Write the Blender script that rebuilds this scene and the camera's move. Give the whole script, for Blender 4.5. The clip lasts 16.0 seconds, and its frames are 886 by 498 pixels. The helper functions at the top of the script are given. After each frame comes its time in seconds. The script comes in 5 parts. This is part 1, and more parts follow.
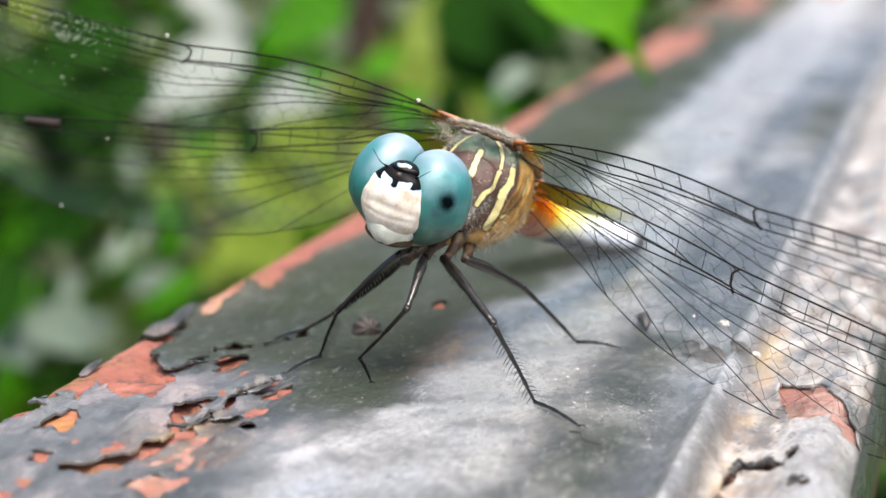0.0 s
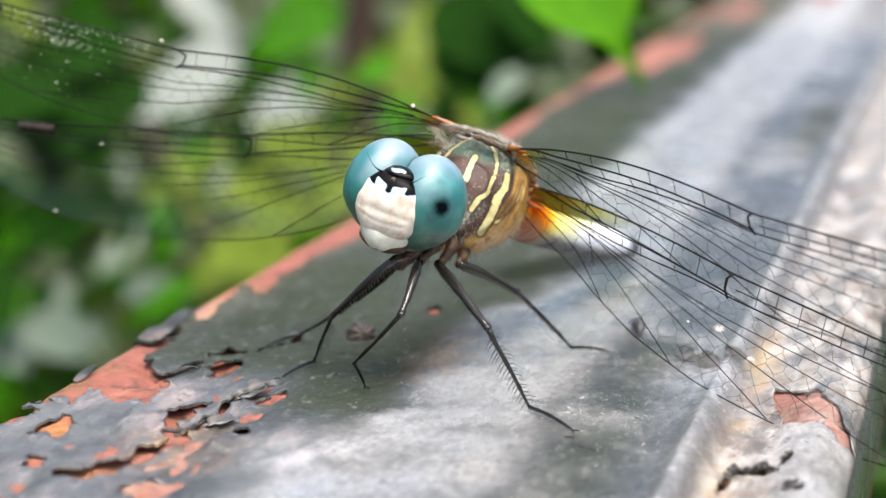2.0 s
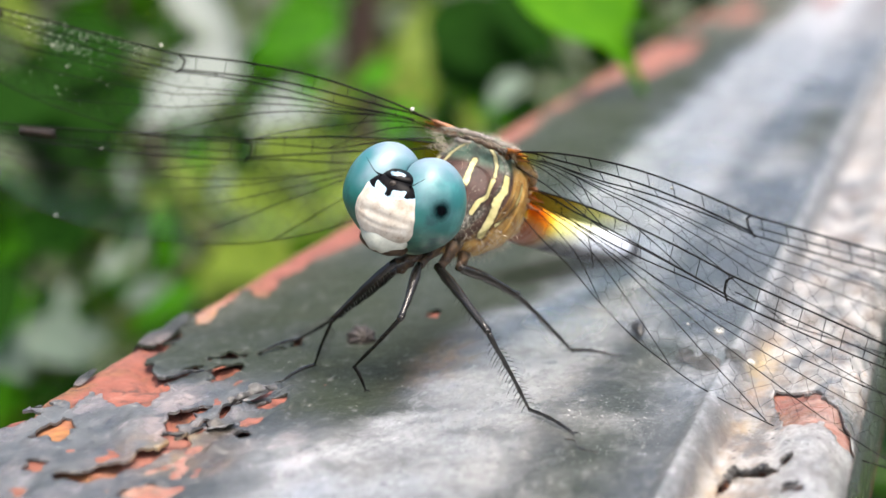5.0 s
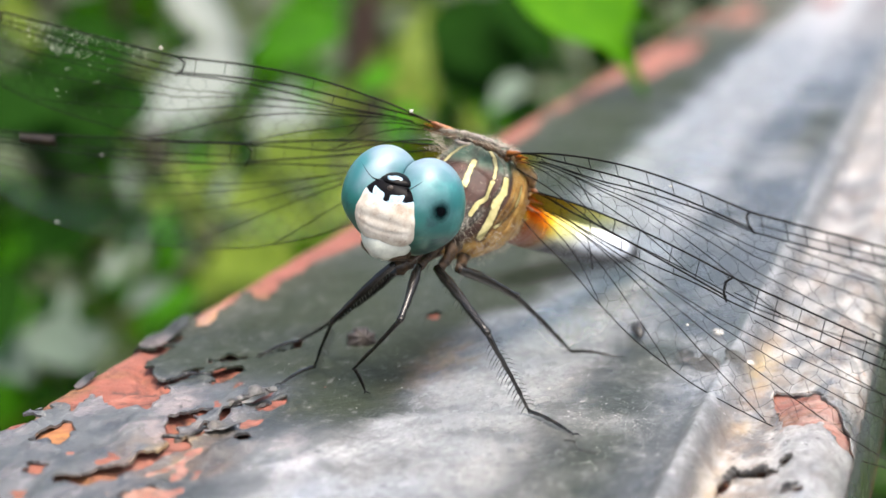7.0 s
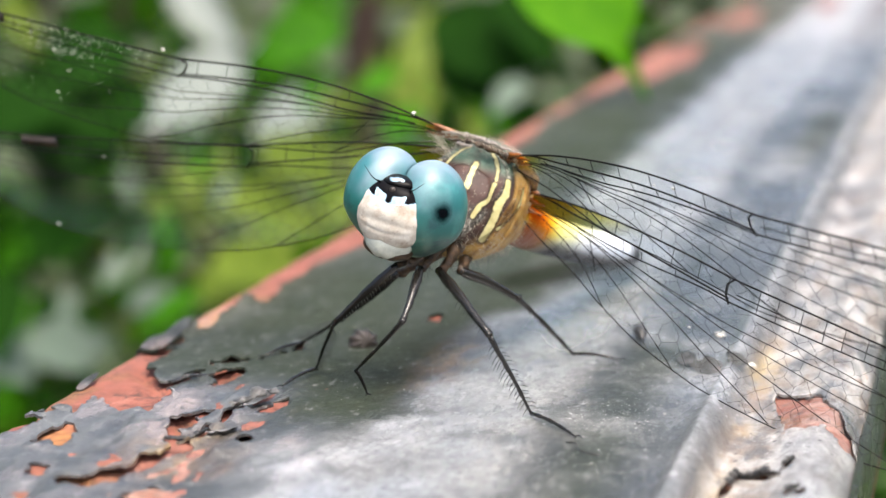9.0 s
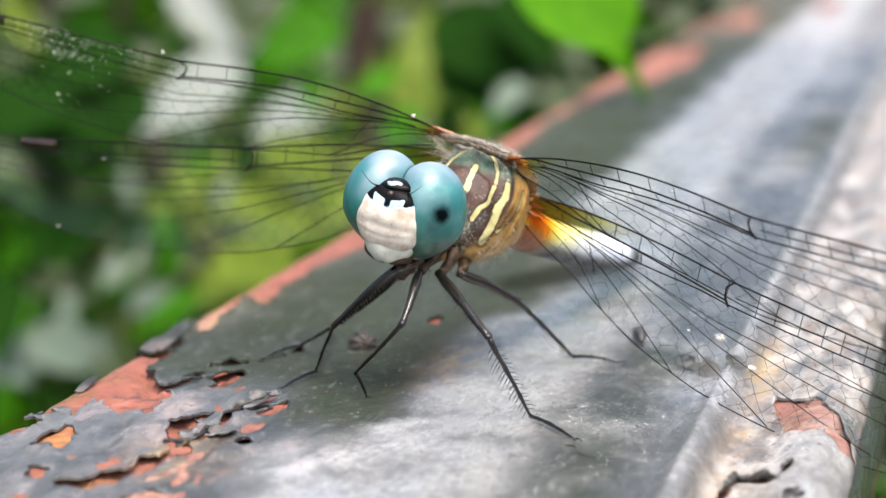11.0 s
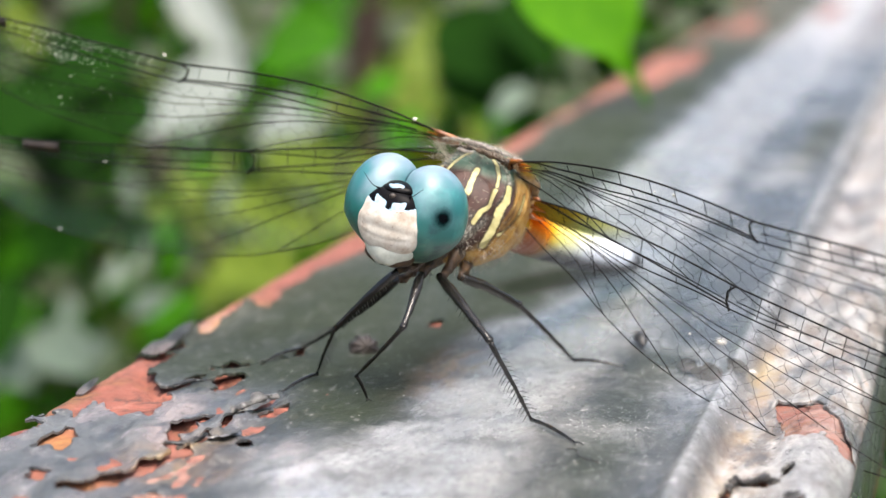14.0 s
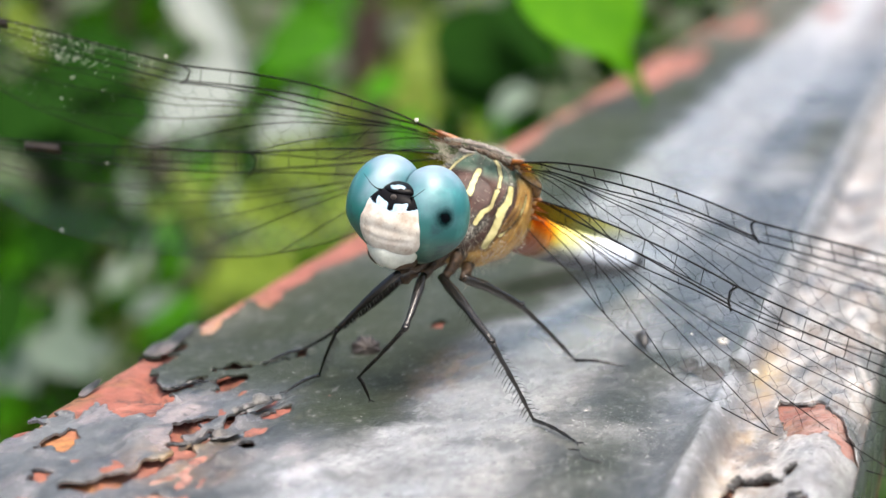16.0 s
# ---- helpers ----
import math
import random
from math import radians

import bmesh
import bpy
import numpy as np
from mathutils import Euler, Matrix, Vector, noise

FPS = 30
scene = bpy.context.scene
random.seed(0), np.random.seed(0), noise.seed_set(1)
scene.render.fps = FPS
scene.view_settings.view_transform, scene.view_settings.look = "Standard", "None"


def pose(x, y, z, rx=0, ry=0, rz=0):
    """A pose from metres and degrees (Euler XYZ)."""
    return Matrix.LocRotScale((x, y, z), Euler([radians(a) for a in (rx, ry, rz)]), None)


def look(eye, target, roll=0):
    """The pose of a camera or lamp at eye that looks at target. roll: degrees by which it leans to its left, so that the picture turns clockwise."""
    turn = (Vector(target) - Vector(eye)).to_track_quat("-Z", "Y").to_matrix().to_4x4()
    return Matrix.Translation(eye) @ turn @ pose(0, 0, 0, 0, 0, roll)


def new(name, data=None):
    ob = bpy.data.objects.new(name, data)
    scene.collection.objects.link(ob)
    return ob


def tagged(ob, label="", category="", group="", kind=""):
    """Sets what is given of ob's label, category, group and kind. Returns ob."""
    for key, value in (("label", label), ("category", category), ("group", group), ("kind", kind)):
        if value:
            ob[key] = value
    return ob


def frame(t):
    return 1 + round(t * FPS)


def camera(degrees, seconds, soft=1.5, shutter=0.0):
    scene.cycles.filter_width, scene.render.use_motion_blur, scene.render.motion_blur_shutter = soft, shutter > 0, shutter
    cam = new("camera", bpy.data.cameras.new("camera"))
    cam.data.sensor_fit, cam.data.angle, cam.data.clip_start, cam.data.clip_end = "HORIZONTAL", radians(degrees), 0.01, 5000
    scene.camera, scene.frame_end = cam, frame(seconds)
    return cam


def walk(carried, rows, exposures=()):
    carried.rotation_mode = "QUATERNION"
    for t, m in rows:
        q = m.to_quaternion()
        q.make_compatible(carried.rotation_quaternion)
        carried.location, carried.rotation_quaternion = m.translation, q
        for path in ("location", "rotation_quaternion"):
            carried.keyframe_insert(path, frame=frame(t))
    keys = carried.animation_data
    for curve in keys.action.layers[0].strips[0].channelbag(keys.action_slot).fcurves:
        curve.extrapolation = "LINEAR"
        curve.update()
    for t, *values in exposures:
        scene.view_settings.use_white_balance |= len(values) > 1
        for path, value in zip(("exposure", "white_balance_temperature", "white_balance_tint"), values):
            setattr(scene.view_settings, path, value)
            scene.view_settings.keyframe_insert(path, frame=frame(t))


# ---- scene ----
import functools

cam = camera(24.57, 16.0, soft=1.5)
cam.data.dof.use_dof = True
cam.data.dof.focus_distance = 0.1065
cam.data.dof.aperture_fstop = 44.0
walk(cam, [
    (0, pose(0.03139, -0.11381, 0.02873, 78.499, -0.251, 14.867)),
    (0.5, pose(0.03143, -0.11377, 0.02865, 78.563, -0.178, 14.808)),
    (1, pose(0.03144, -0.11383, 0.02874, 78.577, -0.235, 14.802)),
    (1.5, pose(0.03135, -0.11381, 0.02866, 78.636, -0.252, 14.709)),
    (2, pose(0.03133, -0.11381, 0.02864, 78.690, -0.280, 14.681)),
    (2.5, pose(0.03143, -0.11383, 0.02863, 78.716, -0.224, 14.687)),
    (3, pose(0.03147, -0.11382, 0.02864, 78.703, -0.144, 14.664)),
    (3.5, pose(0.03145, -0.11378, 0.02872, 78.699, -0.211, 14.702)),
    (4, pose(0.03145, -0.11384, 0.02857, 78.783, -0.138, 14.678)),
    (6.5, pose(0.03152, -0.11394, 0.02860, 78.844, -0.057, 14.707)),
    (7, pose(0.03163, -0.11397, 0.02859, 78.878, 0.057, 14.728)),
    (7.5, pose(0.03156, -0.11393, 0.02858, 78.903, -0.029, 14.746)),
    (8, pose(0.03153, -0.11394, 0.02862, 78.906, -0.131, 14.782)),
    (8.5, pose(0.03146, -0.11400, 0.02859, 78.944, -0.199, 14.784)),
    (9, pose(0.03156, -0.11400, 0.02850, 78.981, -0.000, 14.756)),
    (11.5, pose(0.03160, -0.11403, 0.02861, 79.034, -0.066, 14.769)),
    (12, pose(0.03164, -0.11405, 0.02854, 79.065, -0.055, 14.788)),
    (12.5, pose(0.03161, -0.11405, 0.02849, 79.085, -0.052, 14.793)),
    (13, pose(0.03159, -0.11405, 0.02853, 79.110, -0.119, 14.797)),
    (13.5, pose(0.03167, -0.11409, 0.02846, 79.115, 0.002, 14.781)),
    (14, pose(0.03162, -0.11404, 0.02852, 79.145, -0.158, 14.833)),
    (14.5, pose(0.03158, -0.11403, 0.02858, 79.150, -0.236, 14.861)),
    (15, pose(0.03156, -0.11399, 0.02860, 79.141, -0.131, 14.863)),
    (15.5, pose(0.03165, -0.11410, 0.02847, 79.164, 0.027, 14.845)),
    (16, pose(0.03158, -0.11406, 0.02853, 79.163, -0.022, 14.840)),
], exposures=[(0, 1.45), (16, 1.45)])

# ---- sky and sun: bright thin overcast, light from high up ----
SUN_ELEVATION, SUN_TURN = 71.0, 140.0
world = bpy.data.worlds.new("sky")
scene.world = world
world.use_nodes = True
wn = world.node_tree
sky = wn.nodes.new("ShaderNodeTexSky")
sky.sky_type, sky.sun_disc = "NISHITA", False
sky.sun_elevation, sky.sun_rotation = radians(SUN_ELEVATION), radians(SUN_TURN)
sky.air_density, sky.dust_density, sky.ozone_density = 1.0, 8.0, 1.0
wn.links.new(sky.outputs[0], wn.nodes["Background"].inputs[0])
wn.nodes["Background"].inputs[1].default_value = 0.145
sun = new("sun", bpy.data.lights.new("sun", "SUN"))
sun.data.energy, sun.data.angle, sun.data.color = 1.6, radians(26), (1.0, 0.96, 0.89)
sa, se = radians(SUN_TURN), radians(SUN_ELEVATION)
sun.matrix_world = look((math.sin(sa) * math.cos(se), math.cos(sa) * math.cos(se), math.sin(se)), (0, 0, 0))


# ---- materials ----
class Nodes:
    """Short hand for building a node material."""

    def __init__(self, name):
        self.m = bpy.data.materials.new(name)
        self.m.use_nodes = True
        self.t = self.m.node_tree
        self.p = self.t.nodes["Principled BSDF"]
        self.out = self.t.nodes["Material Output"]
        self.co = self.t.nodes.new("ShaderNodeTexCoord").outputs["Object"]

    def n(self, kind, **values):
        node = self.t.nodes.new(kind)
        for k, v in values.items():
            node.inputs[k.replace("_", " ")].default_value = v
        return node

    def link(self, a, b):
        self.t.links.new(a, b)

    def noise(self, size, detail=4.0, rough=0.6, distortion=0.0):
        """Noise whose blotches are about size millimetres wide."""
        node = self.n("ShaderNodeTexNoise", Scale=1000.0 / size, Detail=detail, Roughness=rough, Distortion=distortion)
        self.link(self.co, node.inputs["Vector"])
        return node.outputs["Fac"]

    def attr(self, name):
        node = self.t.nodes.new("ShaderNodeAttribute")
        node.attribute_name = name
        return node.outputs["Fac"]

    def ramp(self, fac, stops):
        node = self.t.nodes.new("ShaderNodeValToRGB")
        els = node.color_ramp.elements
        while len(els) < len(stops):
            els.new(0.5)
        for e, (pos, col) in zip(els, stops):
            e.position = pos
            e.color = (*col, 1) if len(col) == 3 else col
        self.link(fac, node.inputs["Fac"])
        return node.outputs["Color"]

    def grey(self, fac, a, b, lo=0.0, hi=1.0):
        node = self.n("ShaderNodeMapRange", From_Min=a, From_Max=b, To_Min=lo, To_Max=hi)
        self.link(fac, node.inputs["Value"])
        return node.outputs[0]

    def mix(self, fac, a, b, blend="MIX"):
        node = self.t.nodes.new("ShaderNodeMix")
        node.data_type, node.blend_type = "RGBA", blend
        for sock, v in ((node.inputs[0], fac), (node.inputs[6], a), (node.inputs[7], b)):
            if isinstance(v, (int, float)):
                sock.default_value = v
            elif isinstance(v, tuple):
                sock.default_value = (*v, 1)
            else:
                self.link(v, sock)
        return node.outputs[2]

    def math(self, op, a, b=0.0):
        node = self.t.nodes.new("ShaderNodeMath")
        node.operation = op
        for sock, v in zip(node.inputs, (a, b)):
            if isinstance(v, (int, float)):
                sock.default_value = v
            else:
                self.link(v, sock)
        return node.outputs[0]

    def finish(self, colour=None, rough=None, bump=None, strength=0.4, height=0.05, metal=0.0, coat=0.0, ior=1.5):
        """height: millimetres between the lows and highs of the bump."""
        p = self.p
        for sock, v in ((p.inputs["Base Color"], colour), (p.inputs["Roughness"], rough)):
            if isinstance(v, tuple):
                sock.default_value = (*v, 1)
            elif isinstance(v, (int, float)):
                sock.default_value = v
            elif v is not None:
                self.link(v, sock)
        p.inputs["Metallic"].default_value, p.inputs["IOR"].default_value = metal, ior
        p.inputs["Coat Weight"].default_value, p.inputs["Coat Roughness"].default_value = coat, 0.15
        if bump is not None:
            b = self.n("ShaderNodeBump", Strength=strength, Distance=height * 0.001)
            self.link(bump, b.inputs["Height"])
            self.link(b.outputs[0], p.inputs["Normal"])
        return self.m


def plain(name, a, b, size, rough=0.5, bump_size=None, height=0.03, **more):
    """Two colours in blotches of that size (mm), with fine relief."""
    m = Nodes(name)
    col = m.ramp(m.noise(size), [(0.3, a), (0.7, b)])
    return m.finish(col, rough, m.noise(bump_size or size / 4), 0.5, height, **more)


def black_paint():
    m = Nodes("weathered_black_paint")
    # wear runs along the rail
    drawn = m.n("ShaderNodeMapping", Scale=(1.0, 0.45, 1.0))
    m.link(m.co, drawn.inputs["Vector"])
    plain_co, m.co = m.co, drawn.outputs[0]
    big, fine, worn_sheen = m.noise(5.0, 6), m.noise(0.5, 5), m.noise(16.0, 3)
    col = m.ramp(big, [(0.3, (0.012, 0.013, 0.014)), (0.7, (0.030, 0.031, 0.032))])
    # chalky scuffs and dust
    col = m.mix(m.grey(fine, 0.56, 0.8, 0, 0.35), col, (0.14, 0.14, 0.14))
    # rust and road dust lying on the edge moulding, brown stains
    dust = m.math("MULTIPLY", m.attr("dust"), m.grey(m.noise(1.7, 7, 0.7), 0.40, 0.54, 0.2, 1.0))
    col = m.mix(dust, col, m.ramp(m.noise(1.6, 5), [(0.28, (0.045, 0.042, 0.040)), (0.42, (0.14, 0.105, 0.08)), (0.54, (0.26, 0.25, 0.235)), (0.64, (0.37, 0.35, 0.33)), (0.74, (0.30, 0.16, 0.09))]))
    chalk_glare = m.math("MULTIPLY", m.attr("chalk_glare"), m.grey(m.noise(1.6, 7, 0.65), 0.34, 0.56))
    col = m.mix(chalk_glare, col, m.ramp(m.noise(3.0, 4), [(0.30, (0.05, 0.056, 0.058)), (0.48, (0.11, 0.118, 0.122)), (0.58, (0.19, 0.17, 0.175)), (0.68, (0.30, 0.24, 0.23))]))
    # dark green puts the mirrored shrubs and insect into the colour
    dark_reflection = m.math("MULTIPLY", m.attr("dark_reflection"), m.grey(m.noise(9.0, 4), 0.25, 0.6, 0.6, 1.0))
    col = m.mix(m.math("MULTIPLY", dark_reflection, 0.6), col, (0.030, 0.040, 0.020))
    stretch = m.n("ShaderNodeMapping", Scale=(1.0, 0.45, 1.0), Rotation=(0, 0, 0.5))
    m.link(plain_co, stretch.inputs["Vector"])
    marks = m.n("ShaderNodeTexNoise", Scale=2300.0, Detail=7.0, Roughness=0.7)
    m.link(stretch.outputs[0], marks.inputs["Vector"])
    marks = marks.outputs["Fac"]
    m.co = plain_co
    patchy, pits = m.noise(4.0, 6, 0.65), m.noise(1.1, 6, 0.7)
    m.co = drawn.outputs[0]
    # pale strip puts the mirrored sky into the colour, along with real wear
    sheen_strip = m.math("MULTIPLY", m.attr("worn_sheen"), m.math("MULTIPLY", m.grey(marks, 0.36, 0.58, 0.42, 1.0), m.grey(patchy, 0.36, 0.60, 0.22, 1.0)))
    col = m.mix(sheen_strip, col, m.ramp(m.noise(9.0, 3), [(0.32, (0.52, 0.55, 0.60)), (0.5, (0.61, 0.61, 0.61)), (0.66, (0.68, 0.655, 0.62))]))
    stain = m.math("MULTIPLY", m.attr("stain"), m.grey(m.noise(1.2, 6), 0.35, 0.6))
    col = m.mix(stain, col, m.ramp(m.noise(4.0, 3), [(0.35, (0.07, 0.042, 0.03)), (0.5, (0.20, 0.11, 0.04)), (0.65, (0.34, 0.25, 0.11))]))
    col = m.mix(m.math("MULTIPLY", m.grey(marks, 0.58, 0.70, 0.0, 0.6), m.grey(m.attr("dark_reflection"), 0, 1, 1, 0.8)), col, (0.24, 0.24, 0.24))
    m.co = plain_co
    pock = m.noise(0.55, 3, 0.6)
    m.co = drawn.outputs[0]
    col = m.mix(m.grey(pock, 0.63, 0.70, 0.0, 0.30), col, (0.34, 0.34, 0.335))
    col = m.mix(m.grey(pock, 0.36, 0.31, 0.0, 0.85), col, (0.010, 0.010, 0.010))
    rough = m.math("ADD", m.math("ADD", m.grey(worn_sheen, 0.3, 0.7, 0.22, 0.38), m.math("MULTIPLY", m.math("ADD", dust, chalk_glare), 0.3)), m.math("MULTIPLY", dark_reflection, 0.22))
    h = m.math("ADD", m.math("ADD", m.math("MULTIPLY", big, 0.9), m.math("MULTIPLY", pits, 0.9)), m.math("MULTIPLY", fine, 0.34))
    wave = m.noise(11.0, 2, 0.4)
    h = m.math("ADD", m.math("MULTIPLY", m.math("ADD", h, m.math("MULTIPLY", wave, 2.5)), m.grey(m.attr("dust"), 0.0, 1.0, 1.0, 0.3)), m.math("MULTIPLY", marks, 0.6))
    gloss_kept = m.math("MULTIPLY", m.grey(dark_reflection, 0.0, 1.0, 1.0, 0.0), m.grey(m.attr("insect_shade"), 0, 0.8, 1, 0))
    m.link(m.math("MULTIPLY", m.grey(dark_reflection, 0.0, 1.0, 0.75, 0.30), m.grey(m.attr("insect_shade"), 0, 1, 1, 0.1)), m.p.inputs["Specular IOR Level"])
    # shade and dark reflection under the insect, painted as matt black
    insect_shade = m.math("MULTIPLY", m.attr("insect_shade"), m.grey(pits, 0.25, 0.6, 1.0, 0.8))
    col = m.mix(insect_shade, col, (0.008, 0.009, 0.007))
    rough = m.math("ADD", rough, m.math("MULTIPLY", insect_shade, 0.3))
    m.finish(col, rough, h, 0.7, 0.3)
    m.link(m.math("MULTIPLY", sheen_strip, 0.85), m.p.inputs["Metallic"])
    dulled = m.math("MULTIPLY", m.grey(m.math("ADD", dust, m.math("MULTIPLY", chalk_glare, 0.7)), 0.0, 1.0, 1.0, 0.08), m.grey(marks, 0.52, 0.70, 1.0, 0.45))
    m.link(m.math("MULTIPLY", dulled, m.math("MULTIPLY", gloss_kept, m.grey(m.noise(6.0, 4), 0.35, 0.6, 0.6, 1.0))), m.p.inputs["Coat Weight"])
    m.link(m.grey(m.noise(3.0, 6, 0.65), 0.35, 0.65, 0.12, 0.34), m.p.inputs["Coat Roughness"])
    m.link(m.p.inputs["Normal"].links[0].from_socket, m.p.inputs["Coat Normal"])
    # diffuse is mixed in where the dark reflection is painted, so it doesn't mirror
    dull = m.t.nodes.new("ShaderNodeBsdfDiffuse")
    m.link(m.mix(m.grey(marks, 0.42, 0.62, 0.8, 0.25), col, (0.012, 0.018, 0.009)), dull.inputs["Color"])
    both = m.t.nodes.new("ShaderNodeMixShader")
    m.link(m.math("MULTIPLY", dark_reflection, 0.58), both.inputs[0])
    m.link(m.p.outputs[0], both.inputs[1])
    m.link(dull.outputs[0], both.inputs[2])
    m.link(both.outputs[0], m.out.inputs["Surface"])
    return m.m


def red_primer():
    m = Nodes("red_oxide_primer")
    col = m.ramp(m.noise(1.8, 7, 0.7), [(0.22, (0.06, 0.022, 0.015)), (0.40, (0.155, 0.046, 0.028)), (0.58, (0.215, 0.068, 0.044)), (0.78, (0.33, 0.155, 0.115))])
    col = m.mix(m.grey(m.noise(6.0, 4), 0.54, 0.66, 0, 0.8), col, m.ramp(m.noise(1.0, 5), [(0.3, (0.12, 0.055, 0.02)), (0.7, (0.26, 0.135, 0.045))]))
    col = m.mix(m.grey(m.noise(0.8, 6, 0.7), 0.53, 0.64, 0, 0.85), col, (0.035, 0.016, 0.011))
    col = m.mix(m.math("MULTIPLY", m.attr("ochre"), m.grey(m.noise(2.0, 5), 0.3, 0.6, 0.4, 1.0)), col, m.ramp(m.noise(0.8, 5), [(0.3, (0.20, 0.075, 0.018)), (0.7, (0.42, 0.21, 0.06))]))
    cell = m.n("ShaderNodeTexVoronoi", Scale=900.0)
    cell.feature = "DISTANCE_TO_EDGE"
    warp = m.n("ShaderNodeTexNoise", Scale=1500.0)
    m.link(m.co, warp.inputs["Vector"])
    shift = m.t.nodes.new("ShaderNodeVectorMath")
    shift.operation = "MULTIPLY_ADD"
    m.link(warp.outputs["Color"], shift.inputs[0])
    shift.inputs[1].default_value = (0.0008, 0.0008, 0.0008)
    m.link(m.co, shift.inputs[2])
    m.link(shift.outputs[0], cell.inputs["Vector"])
    crack = m.math("MULTIPLY", m.grey(cell.outputs["Distance"], 0.0, 0.07, 1.0, 0.0), m.grey(m.noise(3.0, 3), 0.45, 0.6))
    col = m.mix(m.math("MULTIPLY", crack, 0.8), col, (0.04, 0.014, 0.010))
    col = m.mix(m.math("MULTIPLY", m.attr("scuff"), m.grey(m.noise(2.2, 6, 0.7), 0.42, 0.60, 0.1, 0.75)), col, (0.36, 0.27, 0.235))
    h = m.math("SUBTRACT", m.noise(0.45, 7, 0.7), m.math("MULTIPLY", crack, 0.5))
    return m.finish(col, 0.75, h, 0.9, 0.16)


EYE_SPOT = (-0.00285, 0.00170, 0.00078)


def eye_skin():
    """Blue-green compound eye, sky sheen painted pale on top, olive below, with a dark spot."""
    m = Nodes("compound_eye")
    sep = m.t.nodes.new("ShaderNodeSeparateXYZ")
    m.link(m.co, sep.inputs[0])
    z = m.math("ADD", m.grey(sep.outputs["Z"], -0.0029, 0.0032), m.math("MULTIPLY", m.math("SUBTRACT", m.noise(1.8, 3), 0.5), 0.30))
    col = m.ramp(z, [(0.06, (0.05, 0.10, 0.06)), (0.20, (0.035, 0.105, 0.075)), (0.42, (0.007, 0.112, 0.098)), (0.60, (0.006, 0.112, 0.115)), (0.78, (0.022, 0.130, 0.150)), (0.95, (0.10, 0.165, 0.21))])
    dist = m.t.nodes.new("ShaderNodeVectorMath")
    dist.operation = "DISTANCE"
    m.link(m.co, dist.inputs[0])
    dist.inputs[1].default_value = EYE_SPOT
    off = m.math("ADD", dist.outputs["Value"], m.math("MULTIPLY", m.noise(0.3, 2), 0.00025))
    spot = m.grey(off, 0.00042, 0.00085, 0.99, 0.0)
    halo = m.grey(off, 0.0006, 0.0016, 0.55, 0.0)
    # lighter green-blue clouds, dark blotches, an olive-white patch low on the outer side
    col = m.mix(m.grey(m.noise(1.5, 4), 0.50, 0.68, 0, 0.5), col, (0.05, 0.27, 0.25))
    col = m.mix(m.math("MULTIPLY", m.grey(m.noise(1.1, 4), 0.53, 0.66, 0, 0.75), m.grey(z, 0.75, 0.5)), col, (0.006, 0.035, 0.045))
    col = m.mix(m.math("MULTIPLY", m.grey(m.noise(1.7, 3), 0.52, 0.64, 0, 0.7), m.grey(z, 0.45, 0.15)), col, (0.26, 0.31, 0.18))
    # pale lilac puts the sky's soft highlight into the upper eye
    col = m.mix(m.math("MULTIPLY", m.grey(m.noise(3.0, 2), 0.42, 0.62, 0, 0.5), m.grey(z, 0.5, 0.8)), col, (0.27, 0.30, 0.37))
    col = m.mix(halo, col, (0.004, 0.05, 0.055))
    col = m.mix(spot, col, (0.001, 0.001, 0.002))
    m.finish(col, 0.5, m.noise(0.06, 1), 0.12, 0.004, coat=0.3)
    m.p.inputs["Coat Roughness"].default_value = 0.32
    m.link(m.grey(spot, 0.0, 0.9, 0.3, 0.0), m.p.inputs["Coat Weight"])
    m.link(m.grey(spot, 0.0, 0.9, 0.5, 0.02), m.p.inputs["Specular IOR Level"])
    return m.m


def thorax_skin():
    m = Nodes("thorax_cuticle")
    dark = m.ramp(m.noise(0.9, 4), [(0.3, (0.020, 0.012, 0.009)), (0.6, (0.060, 0.030, 0.024)), (0.8, (0.11, 0.065, 0.05))])
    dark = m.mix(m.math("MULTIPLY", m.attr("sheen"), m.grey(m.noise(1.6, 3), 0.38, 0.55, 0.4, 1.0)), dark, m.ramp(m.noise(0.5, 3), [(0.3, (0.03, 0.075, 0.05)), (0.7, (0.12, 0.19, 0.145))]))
    # grey wrinkled fuzz between the plates
    lines = m.n("ShaderNodeTexNoise", Scale=5200.0, Detail=4.0, Roughness=0.7)
    m.link(m.co, lines.inputs["Vector"])
    dark = m.mix(m.math("MULTIPLY", m.attr("fuzz"), 0.85), dark, m.ramp(lines.outputs["Fac"], [(0.40, (0.025, 0.024, 0.022)), (0.52, (0.12, 0.115, 0.10)), (0.62, (0.40, 0.39, 0.34))]))
    s = m.math("ADD", m.attr("stripe"), m.math("MULTIPLY", m.math("SUBTRACT", m.noise(0.4, 5), 0.5), 0.75))
    rear = m.ramp(m.noise(0.7, 4), [(0.3, (0.16, 0.075, 0.02)), (0.45, (0.32, 0.175, 0.045)), (0.65, (0.46, 0.30, 0.10))])
    col = m.mix(m.attr("rear"), dark, rear)
    col = m.mix(m.grey(m.attr("stripe"), 0.04, 0.3, 0.0, 0.75), col, (0.018, 0.013, 0.009))
    col = m.mix(m.grey(s, 0.42, 0.62), col, m.ramp(m.noise(0.8, 3), [(0.3, (0.30, 0.265, 0.10)), (0.7, (0.54, 0.50, 0.26))]))
